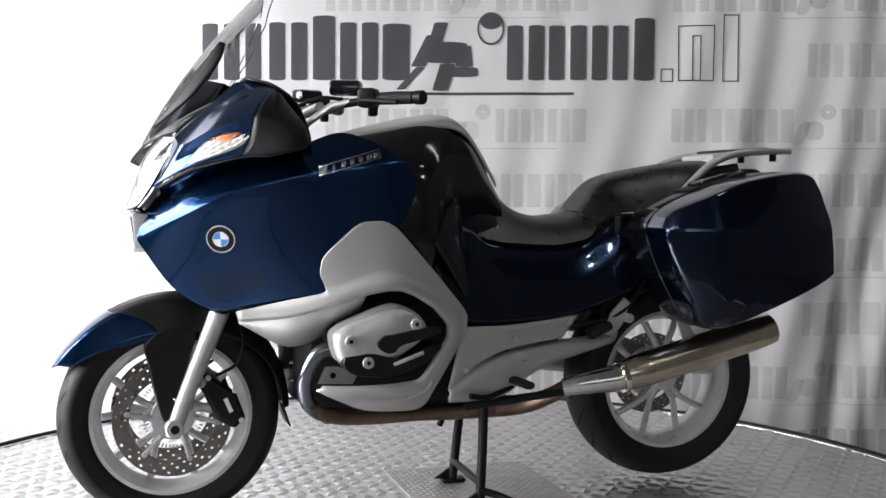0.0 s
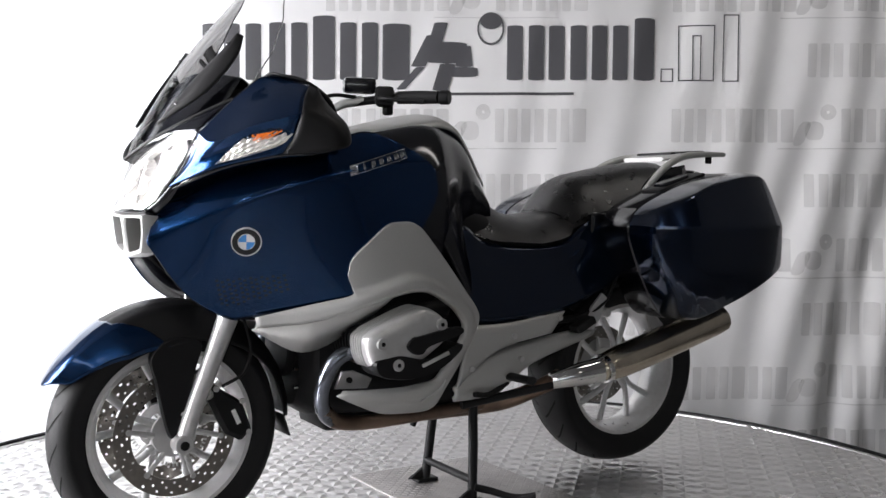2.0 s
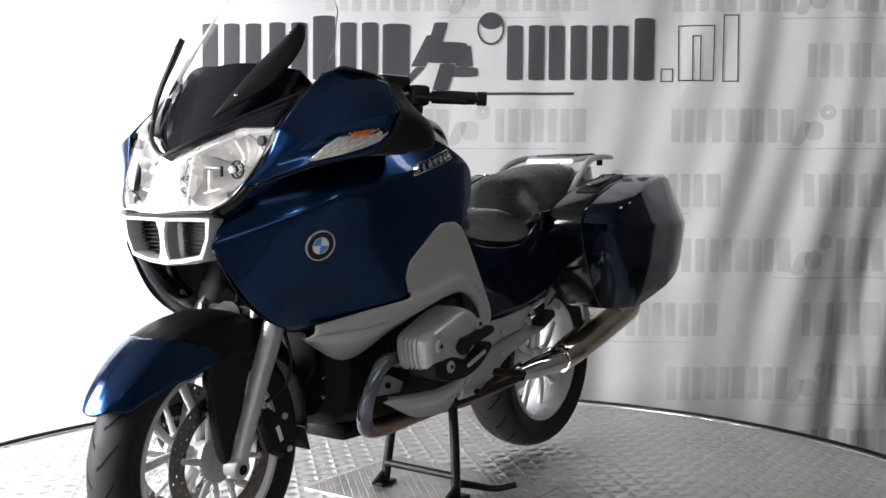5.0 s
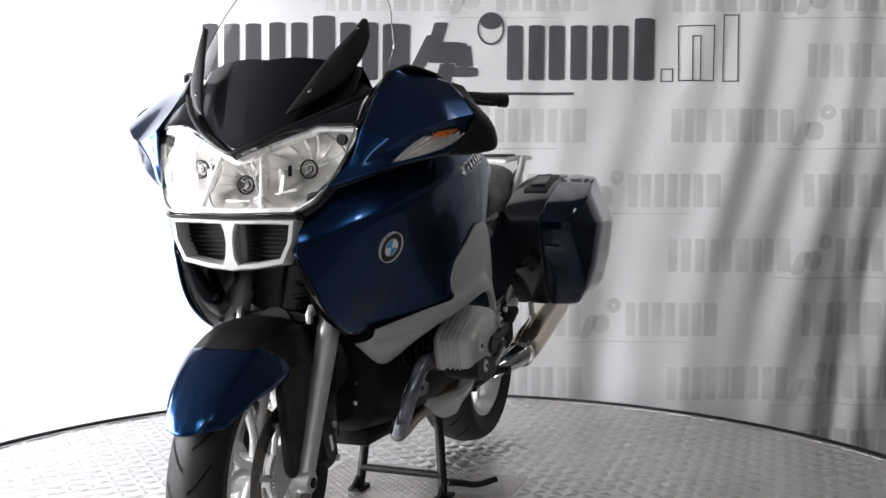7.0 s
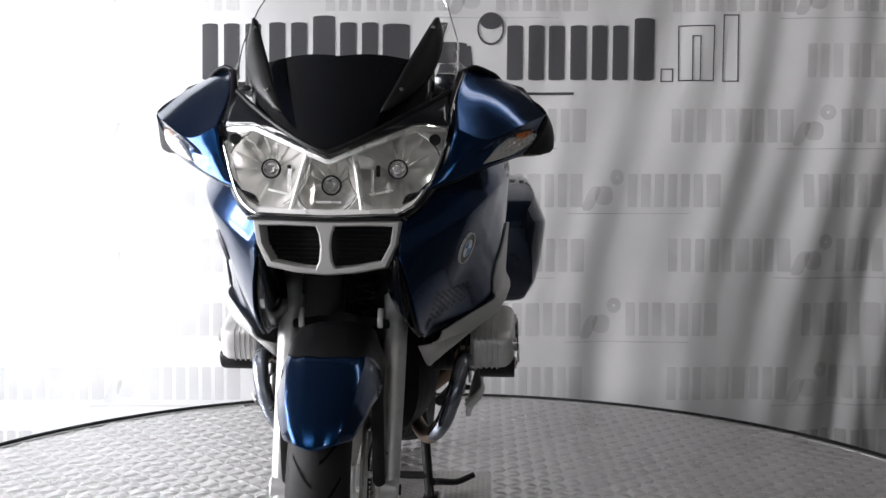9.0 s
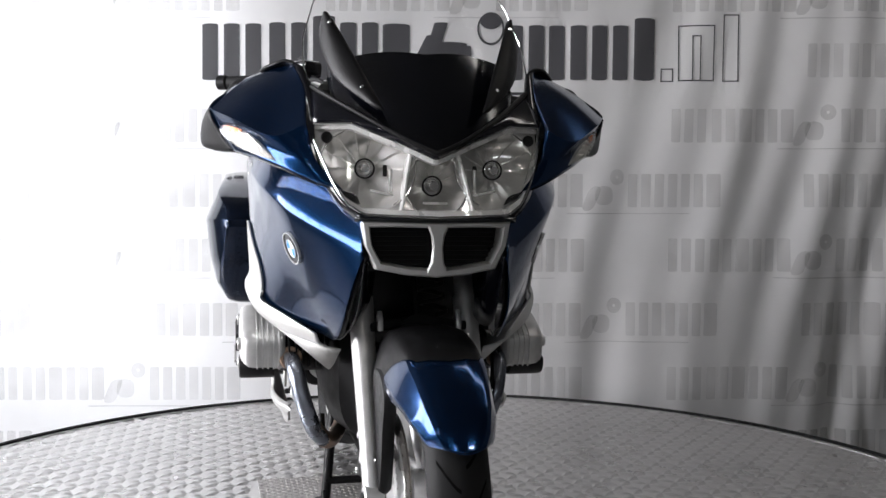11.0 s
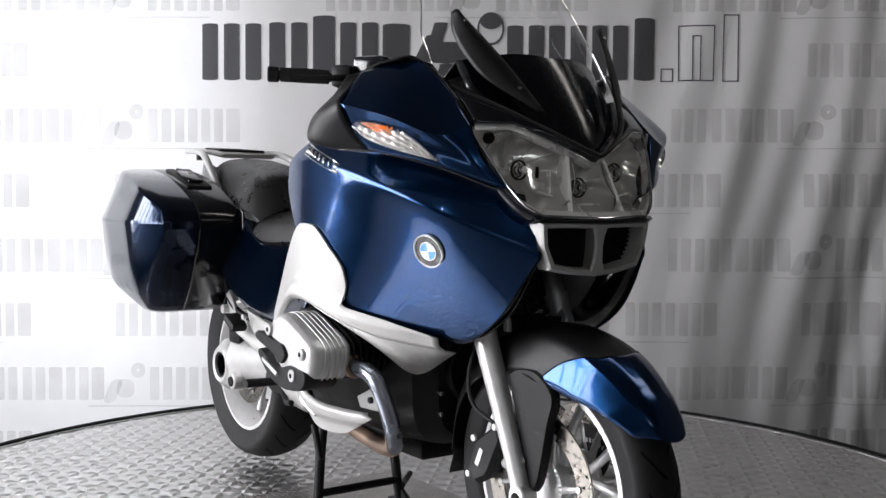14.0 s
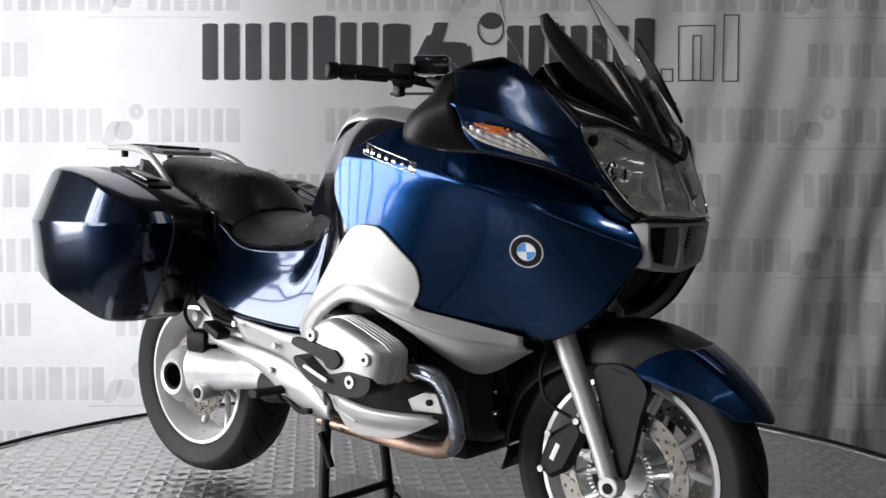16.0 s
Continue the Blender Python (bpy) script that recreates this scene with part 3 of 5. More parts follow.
    nrm = Vector((nrm.x, nrm.y * s, nrm.z))
    c = Vector((bx, s * by, bz))
    q = nrm.to_track_quat("Z", "Y").to_matrix().to_4x4()
    fr = Matrix.Translation(c + nrm * 0.003) @ q

    def badge_ring(r0, r1, z0, z1, n=48, a0=0.0, a1=2 * math.pi):
        k = np.linspace(a0, a1, n)
        return grid([[(r * math.cos(a), r * math.sin(a), z) for r, z in ((r0, z0), (r0, z1), (r1, z1), (r1, z0))] for a in k])

    badge = bpart("badge", moved(cyl((0, 0, 0.001), (0, 0, 1), 0.0345, 0.006, 40), fr), "gloss_black", fairing, "round black badge with a chrome rim")
    bpart("rim", moved(badge_ring(0.0345, 0.037, 0, 0.0062), fr), "wheel", badge)
    bpart("inner_rim", moved(badge_ring(0.0195, 0.0210, 0.003, 0.0058), fr), "wheel", badge)
    for k in range(4):
        bpart("quarter", moved(badge_ring(0.0003, 0.0195, 0.003, 0.0052, 12, k * math.pi / 2, (k + 1) * math.pi / 2), fr), "badge_blue" if k % 2 else "white", badge)
    # model name plate, as plain bars in an outlined strip
    ux, uz = -0.345, 0.967
    vx, vz = -0.505, 1.016
    d = Vector((vx - ux, 0, vz - uz))

    def strip(a0, a1, h0, h1):
        out = []
        for a in np.linspace(a0, a1, 6):
            row = []
            for h in (h0, h1):
                x, z = ux + d.x * a, uz + d.z * a + h * 0.024
                row.append((x, s * (body_y(x, z) + 0.0045), z))
            out.append(row)
        return grid(out)

    bars = [strip(0, 1, -0.02, 0.06), strip(0, 1, 0.94, 1.02), strip(0, 0.012, 0, 1), strip(0.988, 1, 0, 1), strip(0.0, 0.13, 0, 1)]
    bars += [strip(a, a + w, 0.22, 0.8) for a, w in ((0.22, 0.035), (0.36, 0.07), (0.50, 0.07), (0.64, 0.07), (0.77, 0.09), (0.89, 0.07))]
    bpart("name_plate", joined(*bars), "chrome", fairing, "thin silver lettering strip as plain bars", 0.001)

    # upper cowl with indicator and mirror housing
    rows = [[(0.068, 0.186, 0.930), (0.028, 0.236, 0.99), (0.0, 0.245, 1.068), (-0.075, 0.252, 1.14), (-0.150, 0.272, 1.205)],
            [(0.045, 0.235, 0.945), (0.012, 0.275, 0.995), (-0.018, 0.312, 1.044), (-0.095, 0.290, 1.138), (-0.178, 0.285, 1.207)],
            [(-0.030, 0.325, 0.985), (-0.058, 0.354, 1.032), (-0.088, 0.390, 1.082), (-0.14, 0.352, 1.146), (-0.205, 0.322, 1.197)],
            [(-0.15, 0.400, 1.015), (-0.165, 0.425, 1.05), (-0.182, 0.442, 1.110), (-0.200, 0.410, 1.148), (-0.230, 0.372, 1.180)]]
    # folded along a crease above the indicator
    rows = [r[:2] + [(r[2][0] + 0.006, r[2][1] + 0.010, r[2][2] - 0.004)] + r[3:] for r in rows]
    P3 = np.concatenate([net([r[:3] for r in rows], 26, 14), np.array(net([r[2:] for r in rows], 26, 13))[:, 1:]], axis=1)
    cowl = bpart("upper_cowl", grid([[(x, s * y, z) for x, y, z in r] for r in P3]), "blue", label="metallic dark blue upper cowl", thick=0.004, angle=14)
    rows = [rows[3], [(-0.225, 0.440, 1.018), (-0.258, 0.470, 1.034), (-0.255, 0.466, 1.085), (-0.238, 0.430, 1.130), (-0.238, 0.400, 1.170)],
            [(-0.298, 0.418, 1.034), (-0.306, 0.440, 1.046), (-0.298, 0.435, 1.085), (-0.275, 0.398, 1.125), (-0.252, 0.37, 1.160)],
            [(-0.295, 0.33, 1.042), (-0.298, 0.34, 1.06), (-0.288, 0.34, 1.09), (-0.268, 0.33, 1.125), (-0.248, 0.31, 1.155)]]
    bpart("mirror_housing", grid([[(x, s * y, z) for x, y, z in r] for r in net(rows, 20, 20)]), "black", cowl, "matte black mirror housing", thick=0.004)
    bpart("mirror_glass", cyl((-0.290, s * 0.365, 1.085), (1, 0, -0.4), 0.036, 0.006, 28), "reflector", cowl)
    # black inner edge of the cowl, towards the handlebar
    edge = [(-0.152, s * 0.262, 1.203), (-0.205, s * 0.27, 1.188), (-0.255, s * 0.285, 1.145), (-0.30, s * 0.30, 1.075), (-0.315, s * 0.31, 1.045)]
    outer = [(-0.178, s * 0.31, 1.210), (-0.230, s * 0.345, 1.195), (-0.285, s * 0.37, 1.150), (-0.318, s * 0.36, 1.08), (-0.325, s * 0.345, 1.045)]
    mid = [(a[0] - 0.012, (a[1] + b[1]) / 2, (a[2] + b[2]) / 2 + 0.008) for a, b in zip(edge, outer)]
    bpart("cowl_edge", grid(net([edge, mid, outer], 10, 24)), "black", cowl, "matte black cowl edge", 0.006)
    # underside that joins the cowl to the fairing
    a = spline([rows_ for rows_ in ((0.072, 0.165, 0.922), (0.04, 0.235, 0.942), (-0.033, 0.325, 0.983), (-0.15, 0.400, 1.013), (-0.225, 0.43, 1.016), (-0.285, 0.40, 1.034))], 24)
    b = spline([(0.060, 0.15, 0.90), (0.02, 0.19, 0.915), (-0.06, 0.24, 0.955), (-0.15, 0.28, 0.985), (-0.23, 0.30, 1.0), (-0.315, 0.30, 1.045)], 24)
    bpart("cowl_underside", grid([[(x, s * y, z) for x, y, z in (a[i], (a[i] + b[i]) / 2 + np.array((0, 0, 0.006)), b[i])] for i in range(24)]), "gloss_black", cowl, thick=0.003)
    # indicator: amber bulb in a white bowl under a ribbed lens
    hi = spline([(-0.022, 0.308, 0.990), (-0.055, 0.350, 1.036), (-0.105, 0.388, 1.082), (-0.170, 0.425, 1.108)], 48)
    lo = spline([(-0.022, 0.308, 0.988), (-0.078, 0.365, 1.008), (-0.145, 0.408, 1.036), (-0.186, 0.433, 1.072)], 48)
    out = np.array((0.55, 0.83, 0.05))
    lens = [[hi[i] * (1 - v) + lo[i] * v + out * (0.010 + 0.012 * math.sin(math.pi * v) * math.sin(math.pi * min(1, i / 42)) + 0.0009 * math.sin(i * 1.3 + v * 9)) for v in np.linspace(0, 1, 25)] for i in range(48)]
    ind = bpart("indicator", grid([[(p[0], s * p[1], p[2]) for p in r] for r in lens]), "ribbed", cowl, "clear ribbed indicator lens with amber bulb")
    ind.visible_shadow = False
    bowl = [[hi[i] * (1 - v) + lo[i] * v + out * (0.0075 + 0.0045 * abs(math.sin(i * 0.72 + v * 5)) * abs(math.sin(v * 15))) * min(1.0, 9 * min(v, 1 - v) + 0.3) for v in np.linspace(0, 1, 41)] for i in range(48)]
    bpart("bowl", grid([[(p[0], s * p[1], p[2]) for p in r] for r in bowl]), "reflector", ind, angle=20)
    rng, chips = random.Random(7), []
    for i in range(18, 42):
        for k in range(9):
            v = 0.12 + 0.062 * k
            near = ((i - 31) / 9) ** 2 + ((v - 0.34) / 0.27) ** 2
            if near > 1 or rng.random() < 0.10 + 0.35 * near:
                continue
            ends = ((max(i - 0.1, 0), v), (min(i + 0.9, 46.9), v + 0.052))
            quad = [[hi[int(a)] * (1 - a % 1) * (1 - b) + hi[int(a) + 1] * (a % 1) * (1 - b) + (lo[int(a)] * (1 - a % 1) + lo[int(a) + 1] * (a % 1)) * b + out * 0.0128 for b in (ends[0][1], ends[1][1])] for a in (ends[0][0], ends[1][0])]
            chips.append(grid([[(p[0], s * p[1], p[2]) for p in r] for r in quad]))
    bpart("bulb", joined(*chips), "amber", ind, "amber bulb shade broken up by the ribbed lens")


# ---- front: headlight, grille, screen ----
def lamp_x(y, z):
    return 0.128 - 0.36 * (z - 0.88) - 1.1 * y * y


def lamp_top(a):
    return lerp(abs(a), (0, 0.35, 0.7, 1.0), (0.992, 1.030, 1.066, 1.066))


def lamp_low(a):
    return lerp(abs(a), (0, 0.62, 0.76, 0.86, 1.0), (0.877, 0.882, 0.905, 0.945, 1.03))


def lamp_patch(lift, k=1.0, nu=40, nv=16):
    rows = []
    for a in np.linspace(-1, 1, nu):
        y = 0.240 * a * k
        zt, zl = lamp_top(a), lamp_low(a)
        zm = (zt + zl) / 2
        rows.append([(lamp_x(y, z) + lift, y, z) for z in np.linspace(zm + (zl - zm) * k, zm + (zt - zm) * k, nv)])
    return grid(rows)


headlight = bpart("headlight", lamp_patch(0.004), "lens", label="wide clear headlight with three reflector bowls")
# rim of the lamp
rim = [(lamp_x(0.240 * a, lamp_top(a)) + 0.004, 0.240 * a, lamp_top(a)) for a in np.linspace(-1, 1, 41)]
rim2 = [(lamp_x(0.240 * a, lamp_low(a)) + 0.004, 0.240 * a, lamp_low(a)) for a in np.linspace(1, -1, 41)]
headlight.visible_shadow = False
bpart("lamp_rim", tube(rim + rim2[1:], 0.0024, 8, 90), "chrome", headlight, "bright lamp rim")
bpart("lamp_shell", joined(lamp_patch(-0.085, 0.97)), "dark", headlight)
# one mirror reflector pressed into three fluted bowls
BOWLS = ((0.0, 0.940, 0.066, 0.066), (0.136, 0.975, 0.098, 0.088), (-0.136, 0.975, 0.098, 0.088))


def reflector_depth(y, z):
    deep = max(max(0.0, 1 - ((y - b[0]) / b[2]) ** 2 - ((z - b[1]) / b[3]) ** 2) for b in BOWLS)
    # smooth bowls; broad stepped facets fan out over their upper halves
    near = min(BOWLS, key=lambda b: ((y - b[0]) / b[2]) ** 2 + ((z - b[1]) / b[3]) ** 2)
    turn = math.atan2(z - near[1], y - near[0])
    facet = 0.006 * ((turn * 2.2) % 1.0) * min(1.0, 2.0 * deep) * (1 if z > near[1] else 0.3)
    return 0.014 + 0.066 * deep + facet


rows = []
for a in np.linspace(-0.985, 0.985, 180):
    y = 0.240 * a
    rows.append([(lamp_x(y, z) - reflector_depth(y, z), y, z) for z in np.linspace(lamp_low(a) + 0.003, lamp_top(a) - 0.003, 60)])
bpart("reflector", grid(rows), "reflector", headlight, "bright mirror reflector with three bowls")
for y, z, ry, rz in BOWLS:
    xf = lamp_x(y, z) - 0.058
    # bright rim of each bowl, and the dark slot of its shade
    loop = [(lamp_x(y + ry * 0.97 * math.cos(k), z + rz * 0.97 * math.sin(k)) - 0.012, y + ry * 0.97 * math.cos(k), z + rz * 0.97 * math.sin(k)) for k in np.linspace(radians(-60 if y else 200), radians(240 if y else 340), 28) if lamp_low((y + ry * 0.97 * math.cos(k)) / 0.24) < z + rz * 0.97 * math.sin(k) < lamp_top((y + ry * 0.97 * math.cos(k)) / 0.24) and abs(y + ry * 0.97 * math.cos(k)) < 0.235]
    if len(loop) > 3:
        bpart("bowl_rim", tube(loop, 0.0018, 6, 3 * len(loop)), "chrome", headlight)
    if y:
        bpart("shade_slot", box((xf + 0.010, y * 0.70, z - 0.004), (0.004, 0.009, 0.024), 0.002), "dark", headlight)
    b = bpart("bulb_cap", cyl((xf, y, z), (1, 0, 0), 0.010, 0.030), "chrome", headlight)
    bpart("bulb_tip", cyl((xf + 0.016, y, z), (1, 0, 0), 0.009, 0.008), "chrome", b)
    bpart("bulb_socket", moved(lathe([(0.018, 0), (0.0215, 0), (0.0215, 0.004), (0.018, 0.004)], 28), Matrix.Translation((xf + 0.002, y, z)) @ Matrix.Rotation(radians(90), 4, "Z")), "dark", b, "dark bulb socket ring")
    bpart("bulb_collar", moved(lathe([(0.0135, 0), (0.017, 0), (0.017, 0.003), (0.0135, 0.003)], 24), Matrix.Translation((xf - 0.008, y, z)) @ Matrix.Rotation(radians(90), 4, "Z")), "chrome", b)
for y0, tilt in ((0.061, -0.010), (-0.061, 0.010)):
    z0, z1 = lamp_low(y0 / 0.24) + 0.004, lamp_top(y0 / 0.24) - 0.004
    wall = [[(lamp_x(y0, z) + dx, y0 + tilt * (z - 0.95) / 0.05 + dy, z) for z in np.linspace(z0, z1, 8)] for dx, dy in ((-0.055, 0.004), (-0.010, 0.004), (-0.007, 0), (-0.010, -0.004), (-0.055, -0.004))]
    bpart("bowl_divider", grid(wall), "pressed", headlight)
# pale pressed border inside the lens
for edge, sgn in ((lamp_top, -1), (lamp_low, 1)):
    band = []
    for a in np.linspace(-0.99, 0.99, 60):
        row = []
        for h, dx in ((0.002, -0.001), (0.006, -0.003), (0.011, -0.004), (0.013, -0.020)):
            z = edge(a) + sgn * h
            row.append((lamp_x(0.24 * a, z) + dx, 0.24 * a, z))
        band.append(row)
    bpart("lamp_border", grid(band), "pressed", headlight, "pale pressed border inside the lens")
for y0, z0, tilt in ((0.105, 0.925, 12), (-0.105, 0.925, -12), (0.0, 0.905, 0)):
    # bar that carries the bulb shield
    bpart("shield_bar", moved(box((0, 0, 0), (0.012, 0.052, 0.005), 0.0015), Matrix.Translation((lamp_x(y0, z0) - 0.036, y0, z0)) @ Matrix.Rotation(radians(tilt), 4, "X")), "pressed", headlight)
for s in (1, -1):
    bpart("shield_post", box((lamp_x(0.09, 0.95) - 0.040, s * 0.088, 0.948), (0.010, 0.007, 0.052), 0.002), "pressed", headlight)
    bpart("position_lamp", cyl((lamp_x(0.215, 1.038) - 0.006, s * 0.214, 1.038), (1, 0, 0), 0.012, 0.012), "dark", headlight)

# grille below the headlight
def grille_x(y, z):
    return 0.110 - 0.50 * y * y - 0.10 * (0.82 - z)


gp = [(0.0, 0.866), (0.09, 0.868), (0.153, 0.868), (0.146, 0.82), (0.124, 0.772), (0.06, 0.760), (0.0, 0.755)]
gp = gp + [(-y, z) for y, z in gp[-2:0:-1]]
gi = [(0.0, 0.855), (0.088, 0.857), (0.136, 0.856), (0.131, 0.82), (0.112, 0.785), (0.058, 0.775), (0.0, 0.770)]
gi = gi + [(-y, z) for y, z in gi[-2:0:-1]]
o, i_ = polyline(gp + gp[:1], 97), polyline(gi + gi[:1], 97)
rows = []
for k in range(96):
    m1, m2 = o[k] * 0.75 + i_[k] * 0.25, o[k] * 0.2 + i_[k] * 0.8
    rows.append([(grille_x(*q) + lift, q[0], q[1]) for q, lift in ((o[k], -0.03), (o[k], 0.0), (m1, 0.008), (m2, 0.008), (i_[k], 0.0), (i_[k] * 0.97 + np.array((0, 0.0246)), -0.035))])
grille = bpart("grille", grid(rows, closed_u=True), "silver", label="silver twin air intake surround")
bpart("centre_bar", loft([[(grille_x(0, z) + 0.009, w, z), (grille_x(0, z) + 0.004, w + 0.004, z), (grille_x(0, z) - 0.035, 0.3 * w, z), (grille_x(0, z) - 0.035, -0.3 * w, z), (grille_x(0, z) + 0.004, -w - 0.004, z), (grille_x(0, z) + 0.009, -w, z)] for z, w in ((0.764, 0.020), (0.785, 0.010), (0.815, 0.007), (0.84, 0.010), (0.860, 0.018))]), "silver", grille)
bpart("intake_back", grid([[(grille_x(y, z) - 0.045, y, z) for z in (0.765, 0.81, 0.862)] for y in np.linspace(-0.145, 0.145, 9)]), "black", grille)
for k in range(9):
    z = 0.778 + 0.0095 * k
    for s in (1, -1):
        bpart("louvre", tube([(grille_x(s * 0.015, z) - 0.040, s * 0.015, z), (grille_x(s * 0.07, z) - 0.036, s * 0.07, z), (grille_x(s * 0.128, z) - 0.03, s * 0.128, z)], 0.0022, 6), "dark", grille)
# lip between lamp and grille
bpart("lamp_chin", grid([[(lamp_x(y, 0.88) * 0.5 + grille_x(y, 0.87) * 0.5 + dx, y, z) for dx, z in ((0.0, 0.880), (0.006, 0.874), (-0.004, 0.868), (-0.03, 0.866))] for y in np.linspace(-0.165, 0.165, 30)]), "gloss_black", headlight, thick=0.003)
# cheeks between lamp edge and side fairing
for s in (1, -1):
    a = [(lamp_x(0.24 * q, lamp_low(q)) + 0.001, s * 0.24 * q, lamp_low(q)) for q in np.linspace(0.62, 1.0, 14)]
    b = spline([(0.080, s * 0.158, 0.865), (0.070, s * 0.178, 0.880), (0.055, s * 0.200, 0.905), (0.035, s * 0.222, 0.95), (0.004, s * 0.245, 1.045)], 14)
    bpart("lamp_cheek", grid([[tuple(np.array(a[k]) * (1 - v) + b[k] * v) for v in (0, 0.5, 1)] for k in range(14)]), "gloss_black", headlight, thick=0.004)
    # lower front edge that turns inwards under the fairing
    a = spline([(0.097, 0.145, 0.795), (0.008, 0.150, 0.672), (-0.095, 0.172, 0.606), (-0.165, 0.192, 0.612)], 20)
    bpart("fairing_return", grid([[(p[0] - 0.05 * v, s * (p[1] - 0.035 * v), p[2] + 0.03 * v) for v in (0, 0.5, 1)] for p in a]), "gloss_black", thick=0.003)


# screen
def screen(u, v, lift=0.0):
    zb = 1.004 + 0.145 * abs(u) ** 1.25
    zt = 1.505 - 0.055 * abs(u) ** 2.5
    z = zb + (zt - zb) * v
    y = u * lerp(v, (0, 0.15, 0.4, 0.7, 1.0), (0.238, 0.252, 0.250, 0.222, 0.165))
    x = 0.112 - 0.44 * (z - 1.0) - 0.55 * (z - 1.0) ** 2 - 2.2 * y * y
    return (x + lift, y, z + lift * 0.7)


windscreen = bpart("windscreen", grid([[screen(u, v) for v in np.linspace(0, 1, 30)] for u in np.linspace(-1, 1, 40)]), "shield", label="tall clear plastic windscreen", thick=0.0)
edge = [screen(-1, v) for v in np.linspace(0, 1, 14)] + [screen(u, 1) for u in np.linspace(-0.9, 0.9, 14)] + [screen(1, v) for v in np.linspace(1, 0, 14)]
bpart("screen_edge", tube(edge, 0.0016, 6, 110), "chrome", windscreen, "bright cut edge of the screen")
bpart("screen_seal", tube([screen(u, 0, 0.002) for u in np.linspace(-1, 1, 25)], 0.0055, 8, 80), "black", windscreen, "black screen seal")
# dark instrument cowl behind the screen
cowl_rows = []
for u in np.linspace(-1, 1, 30):
    vt = 0.46 - 0.16 * abs(u) ** 2
    cowl_rows.append([screen(u * 0.80, 0.02 + (vt - 0.02) * t, -0.022) for t in np.linspace(0, 1, 14)] + [tuple(np.array(screen(u * 0.78, vt, -0.022)) + np.array((-0.10, 0, -0.06)))])
bpart("instrument_cowl", grid(cowl_rows), "gloss_black", label="glossy black instrument cowl behind the screen", thick=0.004)
# black beak between screen and lamp
beak = []
for u in np.linspace(-1, 1, 41):
    p = np.array(screen(u, 0, 0.0)) + np.array((0.0, 0, 0.0))
    q = np.array((lamp_x(0.24 * u, lamp_top(u)) + 0.006, 0.242 * u, lamp_top(u) + 0.002))
    m = (p + q) / 2 + np.array((0.005, 0, 0.002))
    beak.append(list(spline([p, m, q], 9)))
bpart("nose_cowl", grid(beak), "gloss_black", label="gloss black nose cowl above the headlight", thick=0.004)
for s in (1, -1):
    # shoulder between beak and upper cowl
    a = spline([(0.0, s * 0.245, 1.068), (-0.075, s * 0.252, 1.14), (-0.150, s * 0.272, 1.205)], 12)
    b = spline([screen(s * 0.97, 0, 0.0), screen(s * 1.0, 0.08), screen(s * 1.0, 0.16)], 12)
    bpart("cowl_shoulder", grid([[tuple(a[k] * (1 - v) + np.array(b[k]) * v) for v in (0, 0.5, 1)] for k in range(12)]), "gloss_black", thick=0.004)
    # pointed deflector fin on the screen
    inner = spline([(0.100, 0.075), (0.123, 0.178), (0.145, 0.28), (0.167, 0.383), (0.188, 0.485)], 22)
    outer = spline([(0.112, 0.065), (0.180, 0.12), (0.205, 0.24), (0.210, 0.38), (0.199, 0.490)], 22)
    rows = []
    for k in range(22):
        t = k / 21
        n = np.array((0.72, s * 0.30, 0.55)) * (0.012 + 0.022 * t)
        row = []
        for f in np.linspace(0, 1, 9):
            y, v = inner[k] * (1 - f) + outer[k] * f
            u0 = s * y / lerp(v, (0, 0.15, 0.4, 0.7, 1.0), (0.238, 0.252, 0.250, 0.222, 0.165))
            row.append(np.array(screen(u0, v)) + n * (1 + 0.35 * math.sin(math.pi * f)))
        rows.append(row)
    fin = bpart("deflector_fin", grid(rows), "black", windscreen, "pointed black screen fin", 0.005)
    for k in (4, 18):
        p = np.array(rows[k][3]) + np.array((0.003, 0, 0.002))
        bpart("screw", cyl(p, (0.72, s * 0.3, 0.55), 0.0042, 0.004, 10), "chrome", fin)
    # clear wind deflector at the screen's foot
    q = [screen(s * 1.0, 0.05), screen(s * 1.0, 0.26)]
    bpart("clear_deflector", grid(net([[q[0], q[1]], [tuple(np.array(q[0]) + (-0.03, s * 0.035, 0.01)), tuple(np.array(q[1]) + (-0.03, s * 0.028, -0.025))], [tuple(np.array(q[0]) + (-0.065, s * 0.05, 0.005)), tuple(np.array(q[1]) + (-0.06, s * 0.04, -0.075))]], 8, 8)), "ribbed", windscreen, "small clear side deflector")

# ---- tank, seats, tail ----
rings = []
for x, zt, zb, w in ((-0.40, 1.070, 0.80, 0.17), (-0.48, 1.096, 0.70, 0.235), (-0.58, 1.118, 0.66, 0.262), (-0.68, 1.138, 0.64, 0.262), (-0.76, 1.143, 0.68, 0.205), (-0.83, 1.105, 0.73, 0.170), (-0.88, 1.02, 0.77, 0.145), (-0.925, 0.94, 0.79, 0.125)):
    rg = []
    for a in np.linspace(0, 2 * math.pi, 40, endpoint=False):
        sy, cz = math.sin(a), math.cos(a)
        y = w * math.copysign(abs(sy) ** 0.62, sy) * (1 if cz < 0 else 1 - 0.25 * cz ** 2)
        z = (zt + zb) / 2 + (zt - zb) / 2 * math.copysign(abs(cz) ** 0.75, cz)
        rg.append((x, y, z))
    rings.append(rg)
R2 = np.array(rings)
R2 = np.array([spline(R2[:, j], 40) for j in range(40)]).transpose(1, 0, 2)
tank = bpart("tank", loft(R2), "gloss_black", label="gloss black fuel tank cover")
